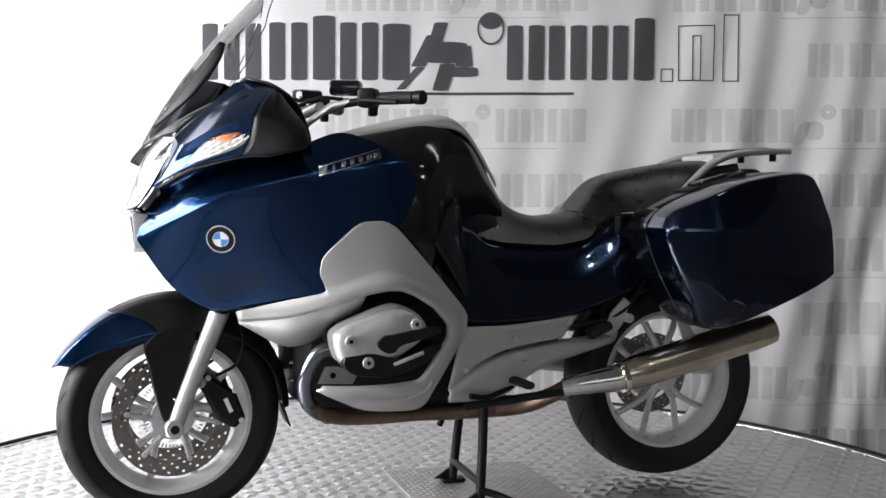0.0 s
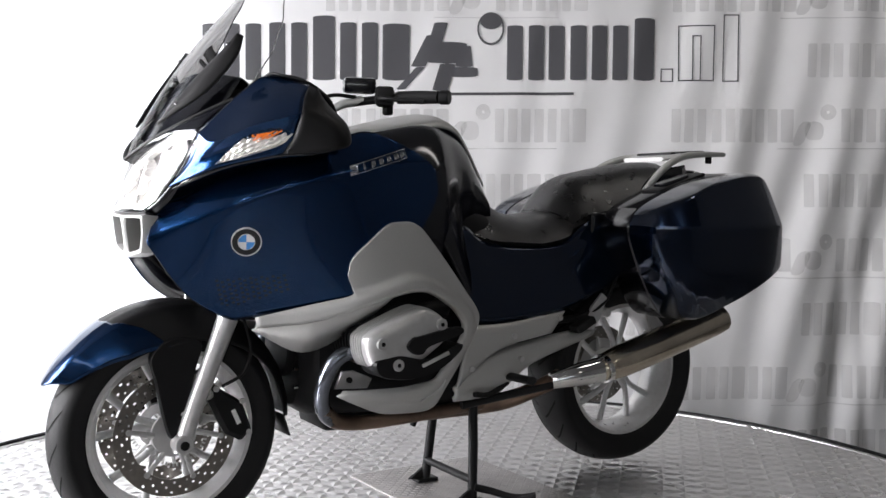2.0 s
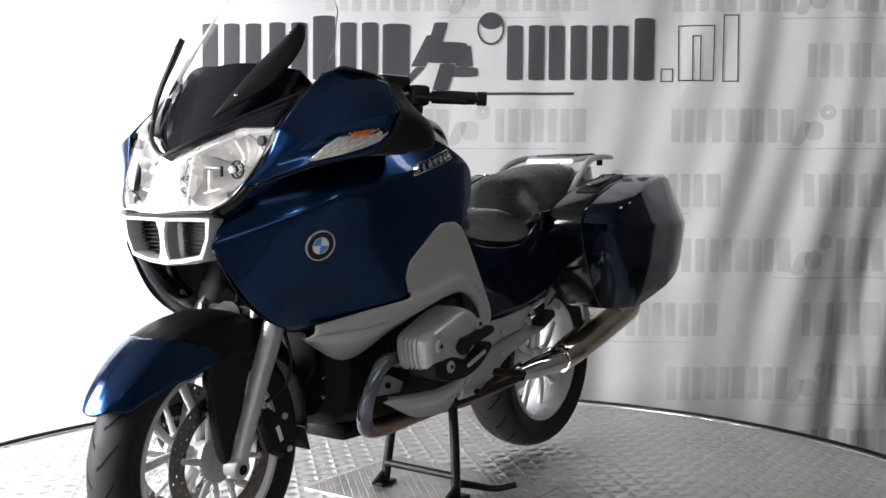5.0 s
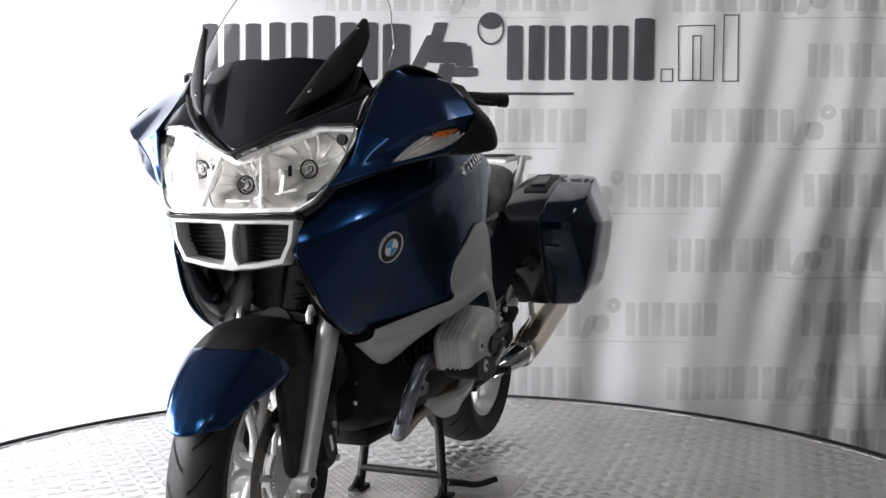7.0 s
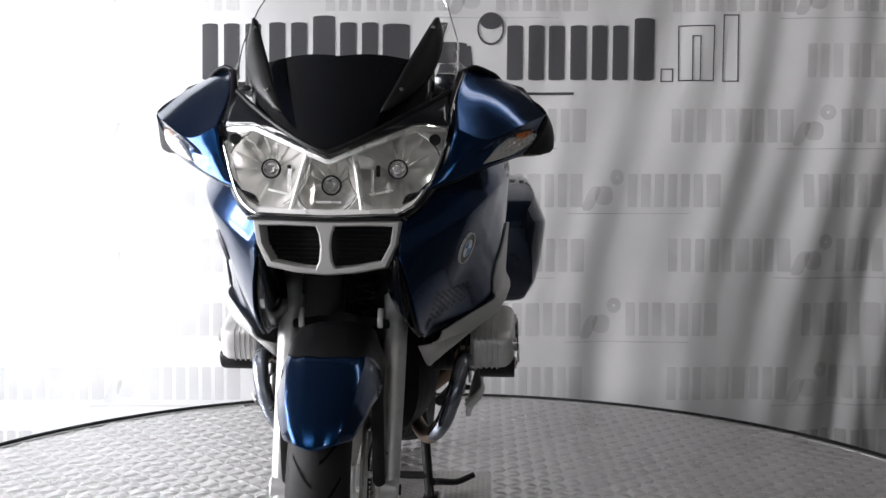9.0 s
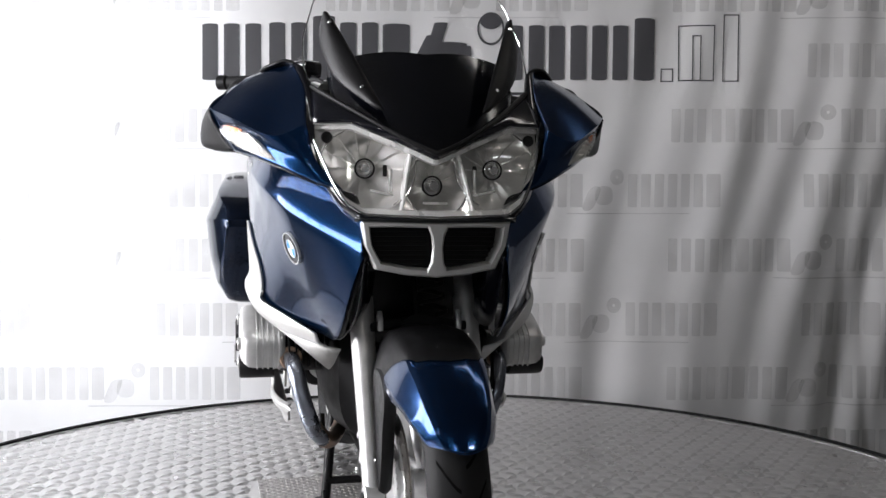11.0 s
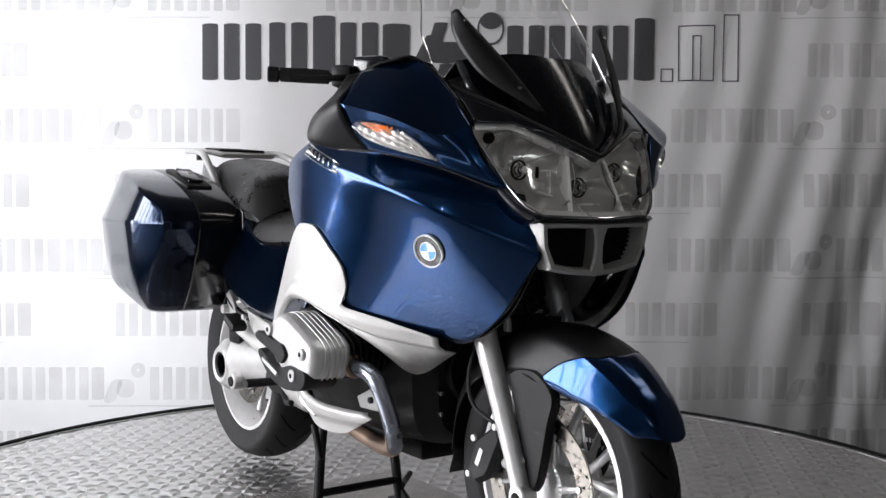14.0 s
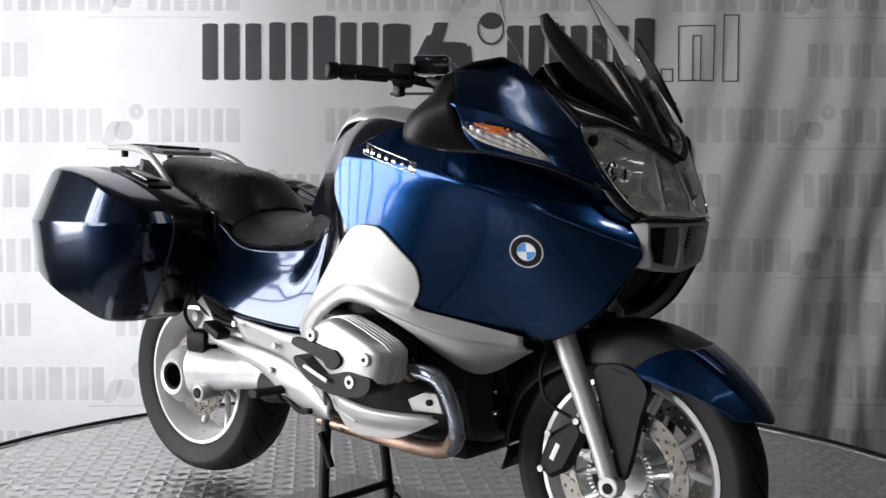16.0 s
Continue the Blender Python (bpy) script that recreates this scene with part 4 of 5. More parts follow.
crest = spline([(-0.455, 1.092), (-0.60, 1.130), (-0.70, 1.150), (-0.755, 1.155), (-0.81, 1.136), (-0.86, 1.075), (-0.912, 0.990)], 46)
bpart("tank_trim", grid([[(x, y * lerp(-x, (0.72, 0.80, 0.91), (1.0, 0.93, 0.78)), z + 0.004 - 1.9 * y * y - drop) for y, drop in ((-0.130, 0.014), (-0.126, 0.006), (-0.116, 0), (-0.104, 0), (-0.06, 0), (0, 0), (0.06, 0), (0.104, 0), (0.116, 0), (0.126, 0.006), (0.130, 0.014))] for x, z in crest]), "silver", tank, "silver trim over the tank's crest", 0.004)
for s in (1, -1):
    knee = ruled([(-0.60, 0.985), (-0.66, 0.83), (-0.76, 0.66), (-0.80, 0.58)], [(-0.72, 1.04), (-0.80, 0.93), (-0.81, 0.83), (-0.86, 0.74)], 24, 10, lambda x, z, u, v: (x, s * (0.262 - 0.10 * v * v - 0.03 * u), z))
    bpart("knee_pad", grid(knee), "gloss_black", tank, thick=0.005)


def seat(center, sides, w, p, n=36, m=22, base=0.06):
    """A padded seat: ribs across from side to side over a crest line."""
    c, e = spline(center, n), spline(sides, n)
    ww = spline([(k,) for k in w], n)[:, 0]
    rings = []
    for i in range(n):
        top = []
        for a in np.linspace(-1, 1, m):
            k = 1 - abs(a) ** p
            top.append((e[i][0] + (c[i][0] - e[i][0]) * k, ww[i] * a * (1 - 0.06 * (1 - abs(a))), e[i][1] + (c[i][1] - e[i][1]) * k))
        low = [(x, y * 0.86, e[i][1] - base) for x, y, z in (top[-1], top[m // 2], top[0])]
        rings.append(top + low)
    return loft(rings)


bpart("rider_seat", seat([(-0.895, 1.000), (-0.935, 0.935), (-0.985, 0.885), (-1.06, 0.862), (-1.15, 0.868), (-1.225, 0.878), (-1.255, 0.860)],
                         [(-0.775, 0.865), (-0.80, 0.825), (-0.87, 0.795), (-0.97, 0.785), (-1.08, 0.782), (-1.17, 0.800), (-1.21, 0.83)], (0.150, 0.172, 0.190, 0.198, 0.200, 0.192, 0.165), 2.6, base=0.02), "vinyl", label="black vinyl rider seat, slightly worn")
bpart("pillion_seat", seat([(-1.185, 0.880), (-1.225, 0.930), (-1.285, 0.982), (-1.40, 1.010), (-1.52, 1.030), (-1.62, 1.040), (-1.665, 1.030)],
                           [(-1.215, 0.835), (-1.255, 0.862), (-1.315, 0.872), (-1.40, 0.890), (-1.49, 0.945), (-1.57, 1.005), (-1.64, 1.018)], (0.150, 0.165, 0.175, 0.175, 0.165, 0.140, 0.10), 3.2, base=0.03), "vinyl", label="black vinyl pillion seat")
for s in (1, -1):
    # rear side panels, blue, below the seats
    low = [(-0.745, 0.57), (-0.85, 0.556), (-0.99, 0.566), (-1.124, 0.584), (-1.28, 0.64), (-1.42, 0.735)]
    top = [(-0.66, 0.80), (-0.78, 0.835), (-0.88, 0.782), (-1.13, 0.775), (-1.26, 0.845), (-1.44, 0.885)]
    bpart("rear_side_panel", grid(ruled(low, top, 44, 16, lambda x, z, u, v: (x, s * (0.250 - 0.03 * u + 0.007 * math.sin(math.pi * min(1, v * 1.25)) - 0.050 * v), z))), "dim_blue", label="metallic dark blue side panel under the seat", thick=0.005)
    # tail flank
    low = [(-1.26, 0.80), (-1.40, 0.76), (-1.55, 0.84), (-1.72, 0.97)]
    top = [(-1.26, 0.87), (-1.42, 0.895), (-1.55, 1.0), (-1.70, 1.03)]
    bpart("tail_flank", grid(ruled(low, top, 20, 8, lambda x, z, u, v: (x, s * (0.185 - 0.05 * u), z))), "gloss_black", thick=0.005)
    # grab rail
    rail = [(-1.435, s * 0.168, 0.884), (-1.50, s * 0.172, 0.950), (-1.585, s * 0.168, 1.020), (-1.68, s * 0.150, 1.056), (-1.80, s * 0.132, 1.068), (-1.905, s * 0.118, 1.070)]
    bpart("grab_rail", moved(tube(rail, [0.005, 0.010, 0.012, 0.012, 0.010, 0.008], 12, 50), Matrix()), "silver", label="silver grab rail")
rack = bpart("luggage_rack", loft([[(x, -w, z), (x, -w * 0.9, z + 0.008), (x, w * 0.9, z + 0.008), (x, w, z), (x, w * 0.9, z - 0.006), (x, -w * 0.9, z - 0.006)] for x, w, z in ((-1.64, 0.10, 1.048), (-1.70, 0.135, 1.060), (-1.80, 0.130, 1.068), (-1.88, 0.118, 1.072), (-1.915, 0.100, 1.070))]), "silver", label="silver luggage rack behind the seat")
for k in range(4):
    bpart("rack_slot", box((-1.70 - 0.05 * k, 0, 1.068 + 0.0035 * k), (0.026, 0.17 - 0.01 * k, 0.012), 0.004), "black", rack)
for s in (1, -1):
    bpart("rack_foot", cyl((-1.86, s * 0.09, 1.052), (0, 0, 1), 0.011, 0.026), "black", rack)
bpart("tail_light", box((-1.80, 0, 0.985), (0.06, 0.16, 0.06), 0.015), "gloss_black", label="dark tail unit")

# ---- panniers ----
PO = [(-1.325, 0.840), (-1.360, 0.885), (-1.44, 0.925), (-1.56, 0.968), (-1.68, 0.992), (-1.775, 1.000), (-1.825, 0.985), (-1.842, 0.945), (-1.868, 0.80), (-1.888, 0.715), (-1.870, 0.688), (-1.70, 0.620), (-1.56, 0.557), (-1.50, 0.545), (-1.455, 0.565), (-1.395, 0.650), (-1.335, 0.775)]
PO_C = np.array((-1.61, 0.79))


def pannier_out(x, z):
    """The lid's outer face: a flat side, a sloping top facet, a tapering rear and a rounded front."""
    y = lerp(z, (0.54, 0.57, 0.62, 0.70, 0.828, 0.836, 1.0), (0.445, 0.468, 0.498, 0.517, 0.532, 0.531, 0.462))
    return y - 1.15 * max(0.0, -1.66 - x) ** 2 - 0.065 * min(1.0, max(0.0, (x + 1.50) / 0.16)) ** 2


def pannier_ring(o, k, y, s):
    return [(p[0], s * y, p[1]) for p in (PO_C + (q - PO_C) * k for q in o)]


def pannier_lid(s):
    """The lid: a faceted face laid in columns, a rounded rim and a flange."""
    o = PO_C + (spline(PO, 240, True) - PO_C) * 0.945
    x0, x1 = o[:, 0].max() - 0.001, o[:, 0].min() + 0.001
    xs = np.linspace(x1, x0, 36)
    face = []
    for x in xs:
        zs = []
        for p, q in zip(o, np.roll(o, -1, 0)):
            if (p[0] - x) * (q[0] - x) <= 0 and abs(p[0] - q[0]) > 1e-9:
                zs.append(p[1] + (q[1] - p[1]) * (x - p[0]) / (q[0] - p[0]))
        lo, hi = min(zs), max(zs)
        a = min(max(0.828, lo + 0.5 * (hi - lo)), hi - 0.04 * (hi - lo))
        b = a + min(0.008, 0.4 * (hi - a))
        col = list(np.linspace(lo, a, 12)) + list(np.linspace(b, hi, 8))
        face.append([(x, s * pannier_out(x, z), z) for z in col])
    nu, nv = len(face), len(face[0])
    loop = [(0, j) for j in range(nv)] + [(i, nv - 1) for i in range(1, nu)] + [(nu - 1, j) for j in range(nv - 2, -1, -1)] + [(i, 0) for i in range(nu - 2, 0, -1)]
    bm = grid(face)
    bm.verts.ensure_lookup_table()
    last = [bm.verts[i * nv + j] for i, j in loop]
    for k, inset, flat in ((1.014, 0.003, None), (1.030, 0.010, None), (1.044, 0.022, None), (1.056, 0.044, None), (1.060, 0, 0.362), (1.045, 0, 0.357)):
        ring = []
        for i, j in loop:
            x, y, z = face[i][j]
            q = PO_C + (np.array((x, z)) - PO_C) * k
            ring.append(bm.verts.new((q[0], s * (flat or abs(y) - inset), q[1])))
        for a in range(len(loop)):
            b = (a + 1) % len(loop)
            bm.faces.new((last[a], last[b], ring[b], ring[a]))
        last = ring
    return bm


for side, s in SIDES:
    PG = G @ Matrix.Translation((0.030 if s > 0 else 0.042, -s * 0.038, 0))
    o = spline(PO, 102, True)
    pan = bpart("pannier_body", loft([pannier_ring(o, k, y, s) for k, y in ((0.90, 0.215), (0.985, 0.225), (1.0, 0.24), (1.0, 0.352), (0.985, 0.356))]), "gloss_black", label="black pannier body with a dark blue lid", g=PG)
    lid = bpart("pannier_lid", pannier_lid(s), "dim_blue", pan, "glossy dark blue faceted lid", g=PG, angle=9)
    recess = bpart("latch_recess", box((-1.56, s * 0.30, 0.966), (0.20, 0.085, 0.012), 0.004, Matrix.Rotation(radians(17), 4, "Y")), "black", pan, "matte black latch plate", g=PG)
    bpart("latch", box((-1.55, s * 0.30, 0.972), (0.11, 0.05, 0.014), 0.005, Matrix.Rotation(radians(17), 4, "Y")), "gloss_black", recess, "black carrying latch", g=PG)
    bpart("lock", cyl((-1.66, s * 0.30, 0.998), (0, 0, 1), 0.010, 0.010), "chrome", pan, g=PG)
    bpart("pannier_mount", tube([(-1.42, s * 0.15, 0.86), (-1.48, s * 0.22, 0.84)], 0.014, smooth=False), "dark", pan, g=PG)
    bpart("front_mount", tube([(-1.37, s * 0.19, 0.63), (-1.43, s * 0.24, 0.66)], 0.012, smooth=False), "dark", pan, g=PG)

# ---- engine ----
rings = []
for x, z0, z1, w in ((-0.32, 0.34, 0.60, 0.10), (-0.36, 0.31, 0.66, 0.15), (-0.50, 0.300, 0.70, 0.18), (-0.70, 0.300, 0.70, 0.18), (-0.86, 0.30, 0.62, 0.16), (-0.95, 0.33, 0.56, 0.13)):
    rings.append([(x, w * math.copysign(abs(math.sin(a)) ** 0.6, math.sin(a)), (z0 + z1) / 2 + (z1 - z0) / 2 * math.copysign(abs(math.cos(a)) ** 0.6, math.cos(a))) for a in np.linspace(0, 2 * math.pi, 32, endpoint=False)])
engine = bpart("engine_block", loft(rings), "dark", label="dark flat-twin engine block")
bpart("front_cover", cyl((-0.315, 0, 0.50), (1, 0, 0), 0.085, 0.04, 32), "dark", engine)
for z in (0.40, 0.45, 0.56):
    for y in (-0.1, 0.1):
        bpart("bolt", cyl((-0.312, y, z), (1, 0, 0), 0.006, 0.012, 8), "chrome", engine)
HEAD = [(-0.384, 0.552), (-0.400, 0.572), (-0.430, 0.588), (-0.530, 0.626), (-0.575, 0.624), (-0.612, 0.602), (-0.634, 0.566), (-0.620, 0.540), (-0.545, 0.490), (-0.500, 0.478), (-0.420, 0.480), (-0.394, 0.500)]
for side, s in SIDES:
    dx = 0.0 if s > 0 else -0.048
    sh = Matrix.Translation((dx, 0, 0))
    bpart("cylinder_barrel", moved(cyl((-0.51, s * 0.21, 0.535), (0, 1, 0), 0.075, 0.16, 32), sh), "dark", engine, "black finned cylinder barrel")
    for k in range(7):
        bpart("barrel_fin", moved(prism([(c[0] * 0.98 - 0.01, c[1] + 0.002) for c in spline(HEAD, 24, True)], s * (0.155 + 0.018 * k), s * (0.160 + 0.018 * k), 0.001), sh), "dark", engine)
    o = spline(HEAD, 60, True)
    c = o.mean(0)

    def hring(k, y, lo=0.0):
        return [(c[0] + dx + (p[0] - c[0]) * k, s * y, c[1] + (p[1] - c[1]) * k) for p in o]

    head = bpart("valve_cover", loft([hring(0.93, 0.275), hring(1.0, 0.285), hring(1.0, 0.352), hring(0.985, 0.366), hring(0.94, 0.377), hring(0.85, 0.383), hring(0.5, 0.388), hring(0.1, 0.389)]), "alloy", engine, "cast alloy valve cover with fins")
    for k in range(5):
        y = 0.290 + 0.0135 * k
        bpart("cover_fin", loft([hring(1.0, y - 0.0022), hring(1.028, y - 0.0015), hring(1.028, y + 0.0015), hring(1.0, y + 0.0022)]), "alloy", head)
    for x, z in ((-0.424, 0.545), (-0.598, 0.585), (-0.470, 0.488)):
        b = bpart("cover_bolt", moved(cyl((x, s * 0.386, z), (0, 1, 0), 0.0155, 0.014, 18), sh), "alloy", head)
        bpart("socket", moved(cyl((x, s * 0.393, z), (0, 1, 0), 0.006, 0.004, 6), sh), "dark", b)
    # black guards on the cover
    g1 = [(-0.492, 0.535), (-0.510, 0.556), (-0.535, 0.560), (-0.640, 0.577), (-0.665, 0.565), (-0.640, 0.552), (-0.560, 0.532), (-0.535, 0.512), (-0.510, 0.515)]
    g2 = [(-0.405, 0.500), (-0.440, 0.508), (-0.480, 0.512), (-0.560, 0.497), (-0.650, 0.530), (-0.665, 0.515), (-0.600, 0.468), (-0.520, 0.448), (-0.440, 0.455), (-0.410, 0.472)]
    bpart("cover_guard", moved(prism(spline(g1, 36, True), s * 0.380, s * 0.397, 0.004), sh), "black", head, "black plastic cover guard")
    bpart("lower_guard", moved(prism(spline(g2, 36, True), s * 0.300, s * 0.388, 0.006), sh), "black", head, "black plastic lower guard")
    bpart("guard_slot", moved(box((-0.575, s * 0.398, 0.497), (0.085, 0.006, 0.010), 0.002, Matrix.Rotation(radians(20), 4, "Y")), sh), "alloy", head)
    # throttle body and injector behind
    bpart("throttle_body", moved(cyl((-0.66, s * 0.22, 0.60), (1, 0, -0.2), 0.03, 0.10), sh), "dark", engine)
    bpart("plug_cap", moved(tube([(-0.47, s * 0.27, 0.64), (-0.48, s * 0.24, 0.68), (-0.52, s * 0.20, 0.70)], 0.008, 8), sh), "black", engine)
    # exhaust header
    path = [(-0.475 + dx, s * 0.265, 0.485), (-0.415 + dx * 0.6, s * 0.262, 0.510), (-0.360, s * 0.255, 0.492), (-0.330, s * 0.238, 0.425), (-0.342, s * 0.212, 0.355), (-0.395, s * 0.18, 0.312), (-0.50, s * 0.15, 0.292), (-0.70, s * 0.11, 0.285), (-0.92, s * 0.09, 0.290)]
    pipe = bpart("header_pipe", tube(path, [0.0205] * 6 + [0.018, 0.016, 0.016], 18, 80), "header", label="dark blued exhaust header pipe")
    bpart("pipe_flange", cyl(path[1], (1, 0, 0.4), 0.029, 0.016), "burnt", pipe)
    bpart("lower_pipe", tube([p for p in path[4:]], [0.0210, 0.0212, 0.0205, 0.019, 0.018], 18, 40), "burnt", pipe, "rust-tinted lower header run")
    # bracket plate in front of the cylinder
    bpart("engine_bracket", prism([(-0.385, 0.455), (-0.365, 0.41), (-0.46, 0.405), (-0.475, 0.43), (-0.42, 0.455)], s * 0.225, s * 0.235, 0.002), "alloy", engine)
    bpart("bracket_bolt", cyl((-0.405, s * 0.238, 0.432), (0, 1, 0), 0.008, 0.01, 10), "dark", engine)
bpart("oil_pan", box((-0.62, 0, 0.288), (0.44, 0.19, 0.05), 0.015), "dark", engine)
bpart("collector", tube([(-0.55, 0.02, 0.268), (-0.80, 0.02, 0.272), (-1.0, 0.07, 0.285), (-1.08, 0.15, 0.33), (-1.13, 0.21, 0.375)], [0.022, 0.030, 0.028, 0.024, 0.026], 16), "burnt", label="rust-tinted exhaust collector")
# silencer on the left
sil = bpart("silencer", moved(tube([(-1.235, 0.265, 0.392), (-1.275, 0.268, 0.405), (-1.33, 0.270, 0.420), (-1.50, 0.273, 0.4635), (-1.68, 0.276, 0.512), (-1.722, 0.277, 0.523)], [0.034, 0.046, 0.051, 0.051, 0.049, 0.047], 28, 40), Matrix()), "steel", label="brushed steel silencer with golden tint")
bpart("end_cap", cyl((-1.730, 0.277, 0.525), (-1, 0, 0.26), 0.045, 0.022, 28), "steel", sil)
bpart("outlet", cyl((-1.740, 0.277, 0.528), (-1, 0, 0.26), 0.026, 0.012, 24), "dark", sil)
bpart("clamp", cyl((-1.252, 0.267, 0.398), (-1, 0, 0.27), 0.047, 0.018, 24), "chrome", sil)
bpart("heat_shield", tube([(-1.085, 0.222, 0.366), (-1.15, 0.245, 0.380), (-1.24, 0.263, 0.394)], [0.024, 0.033, 0.040], 18), "chrome", sil, "polished connecting pipe")
bpart("silencer_bracket", prism([(-1.42, 0.60), (-1.44, 0.60), (-1.50, 0.51), (-1.46, 0.50)], 0.24, 0.25), "alloy", sil)

for s in (1, -1):
    # triangular foot plates
    up = [(-0.765, 0.556), (-0.90, 0.556), (-1.02, 0.566), (-1.124, 0.578)]
    dn = [(-0.725, 0.385), (-0.80, 0.440), (-0.90, 0.487), (-1.075, 0.514)]
    fp = bpart("foot_plate", grid(ruled(dn, up, 24, 6, lambda x, z, u, v: (x, s * (0.262 - 0.03 * u), z))), "silver", label="silver foot-rest plate with bolts", thick=0.008)
    for x, z in ((-1.085, 0.562), (-0.92, 0.518), (-0.775, 0.435)):
        bpart("plate_bolt", cyl((x, s * 0.262, z), (0, 1, 0), 0.0085, 0.01, 12), "alloy", fp)
    up = [(-0.735, 0.375), (-0.81, 0.430), (-0.91, 0.474), (-1.08, 0.500), (-1.27, 0.515)]
    dn = [(-0.735, 0.345), (-0.80, 0.342), (-0.90, 0.352), (-1.02, 0.425), (-1.24, 0.490)]
    arm = bpart("side_casting", grid(ruled(dn, up, 30, 8, lambda x, z, u, v: (x, s * (0.225 - 0.03 * u + 0.016 * math.sin(math.pi * v)), z))), "silver", label="silver cast side member", thick=0.014)
    bpart("casting_bolt", cyl((-0.965, s * 0.236, 0.445), (0, 1, 0), 0.0085, 0.01, 12), "alloy", arm)
    # rider peg and hanger
    bpart("rider_peg", loft([[(-0.93 + 0.017 * math.cos(a) - 0.012 * t, s * (0.22 + 0.10 * t), 0.395 + 0.012 * math.sin(a)) for a in np.linspace(0, 2 * math.pi, 12, endpoint=False)] for t in (0, 0.05, 0.95, 1)]), "rubber", label="black rubber rider foot peg")
    bpart("pedal", tube([(-0.93, s * 0.215, 0.375), (-0.85, s * 0.24, 0.352), (-0.79, s * 0.255, 0.360)], 0.008, 8), "dark")
    # pillion peg bracket
    bpart("pillion_hanger", tube([(-1.10, s * 0.20, 0.545), (-1.20, s * 0.215, 0.555), (-1.29, s * 0.22, 0.600), (-1.36, s * 0.20, 0.69)], [0.012, 0.010, 0.009, 0.008], 10), "black", label="black pillion peg bracket")
    bpart("pillion_peg", box((-1.185, s * 0.245, 0.535), (0.075, 0.05, 0.026), 0.008, Matrix.Rotation(radians(25), 4, "Y")), "rubber", label="black folded pillion peg")
    bpart("bracket_plate", prism([(-1.20, 0.52), (-1.235, 0.585), (-1.275, 0.625), (-1.295, 0.61), (-1.27, 0.545), (-1.24, 0.51)], s * 0.218, s * 0.228, 0.003), "alloy", label="cast alloy peg hanger plate")
    bpart("bracket_boss", cyl((-1.285, s * 0.232, 0.565), (0, 1, 0), 0.014, 0.026), "alloy")
# drive shaft arm on the right
def oval_ring(x, y, z, ry, rz, n=26, lean=0.0):
    return [(x + lean * rz * math.sin(a), y + ry * math.cos(a), z + rz * math.sin(a)) for a in np.linspace(0, 2 * math.pi, n, endpoint=False)]


bpart("swing_arm", loft([oval_ring(x, y, z, ry, rz) for x, y, z, ry, rz in ((-0.86, -0.13, 0.43, 0.045, 0.06), (-0.95, -0.14, 0.425, 0.048, 0.062), (-1.10, -0.142, 0.415, 0.046, 0.055), (-1.25, -0.138, 0.398, 0.042, 0.055), (-1.36, -0.128, 0.385, 0.044, 0.068), (-1.46, -0.112, 0.372, 0.045, 0.082))]), "alloy", label="cast alloy drive shaft swing arm")
drive = bpart("final_drive", moved(lathe([(0.043, -0.158), (0.056, -0.161), (0.063, -0.154), (0.084, -0.130), (0.092, -0.10), (0.085, -0.06), (0.045, -0.05)], 40), Matrix.Translation((-1.512, 0, 0.352))), "alloy", label="cast alloy final drive housing")
bpart("hollow_axle", moved(lathe([(0.043, -0.159), (0.036, -0.153), (0.034, -0.05), (0.043, -0.05)], 32), Matrix.Translation((-1.512, 0, 0.352))), "black", drive)
bpart("drive_boss", cyl((-1.345, -0.160, 0.325), (0, 1, 0), 0.027, 0.06), "alloy", drive)
bpart("boss_cap", cyl((-1.345, -0.191, 0.325), (0, 1, 0), 0.016, 0.008), "dark", drive)
bpart("gaiter", moved(cyl((-1.02, -0.155, 0.385), (1, 0, 0.1), 0.05, 0.09, 24), Matrix()), "rubber", label="black rubber gaiter")
bpart("torque_arm", tube([(-1.45, -0.13, 0.46), (-1.20, -0.13, 0.50), (-0.98, -0.12, 0.52)], 0.013, 10), "alloy", label="alloy reaction rod")
bpart("upper_arm_casting", loft([oval_ring(x, y, z, ry, rz) for x, y, z, ry, rz in ((-0.86, -0.16, 0.47, 0.035, 0.06), (-1.0, -0.17, 0.495, 0.03, 0.045), (-1.18, -0.165, 0.52, 0.028, 0.036), (-1.33, -0.15, 0.53, 0.025, 0.028))]), "alloy", label="cast alloy rear frame arm")
bpart("rear_caliper", box((-1.40, -0.13, 0.47), (0.09, 0.06, 0.07), 0.014), "dark", label="black rear brake caliper")
bpart("rear_hose", tube([(-1.40, -0.15, 0.49), (-1.43, -0.17, 0.56), (-1.38, -0.16, 0.64), (-1.30, -0.12, 0.70)], 0.006, 8), "rubber", label="black brake hose")
bpart("shock", tube([(-1.13, 0, 0.46), (-1.06, 0, 0.74)], 0.035, smooth=False), "dark", label="dark rear shock")
bpart("rear_mudguard", grid([[(-1.512 + r * math.cos(a), y, 0.352 + r * math.sin(a)) for y, r in ((-0.095, 0.315), (-0.085, 0.335), (0, 0.345), (0.085, 0.335), (0.095, 0.315))] for a in np.linspace(radians(40), radians(150), 30)]), "black", label="black rear mudguard", thick=0.004)

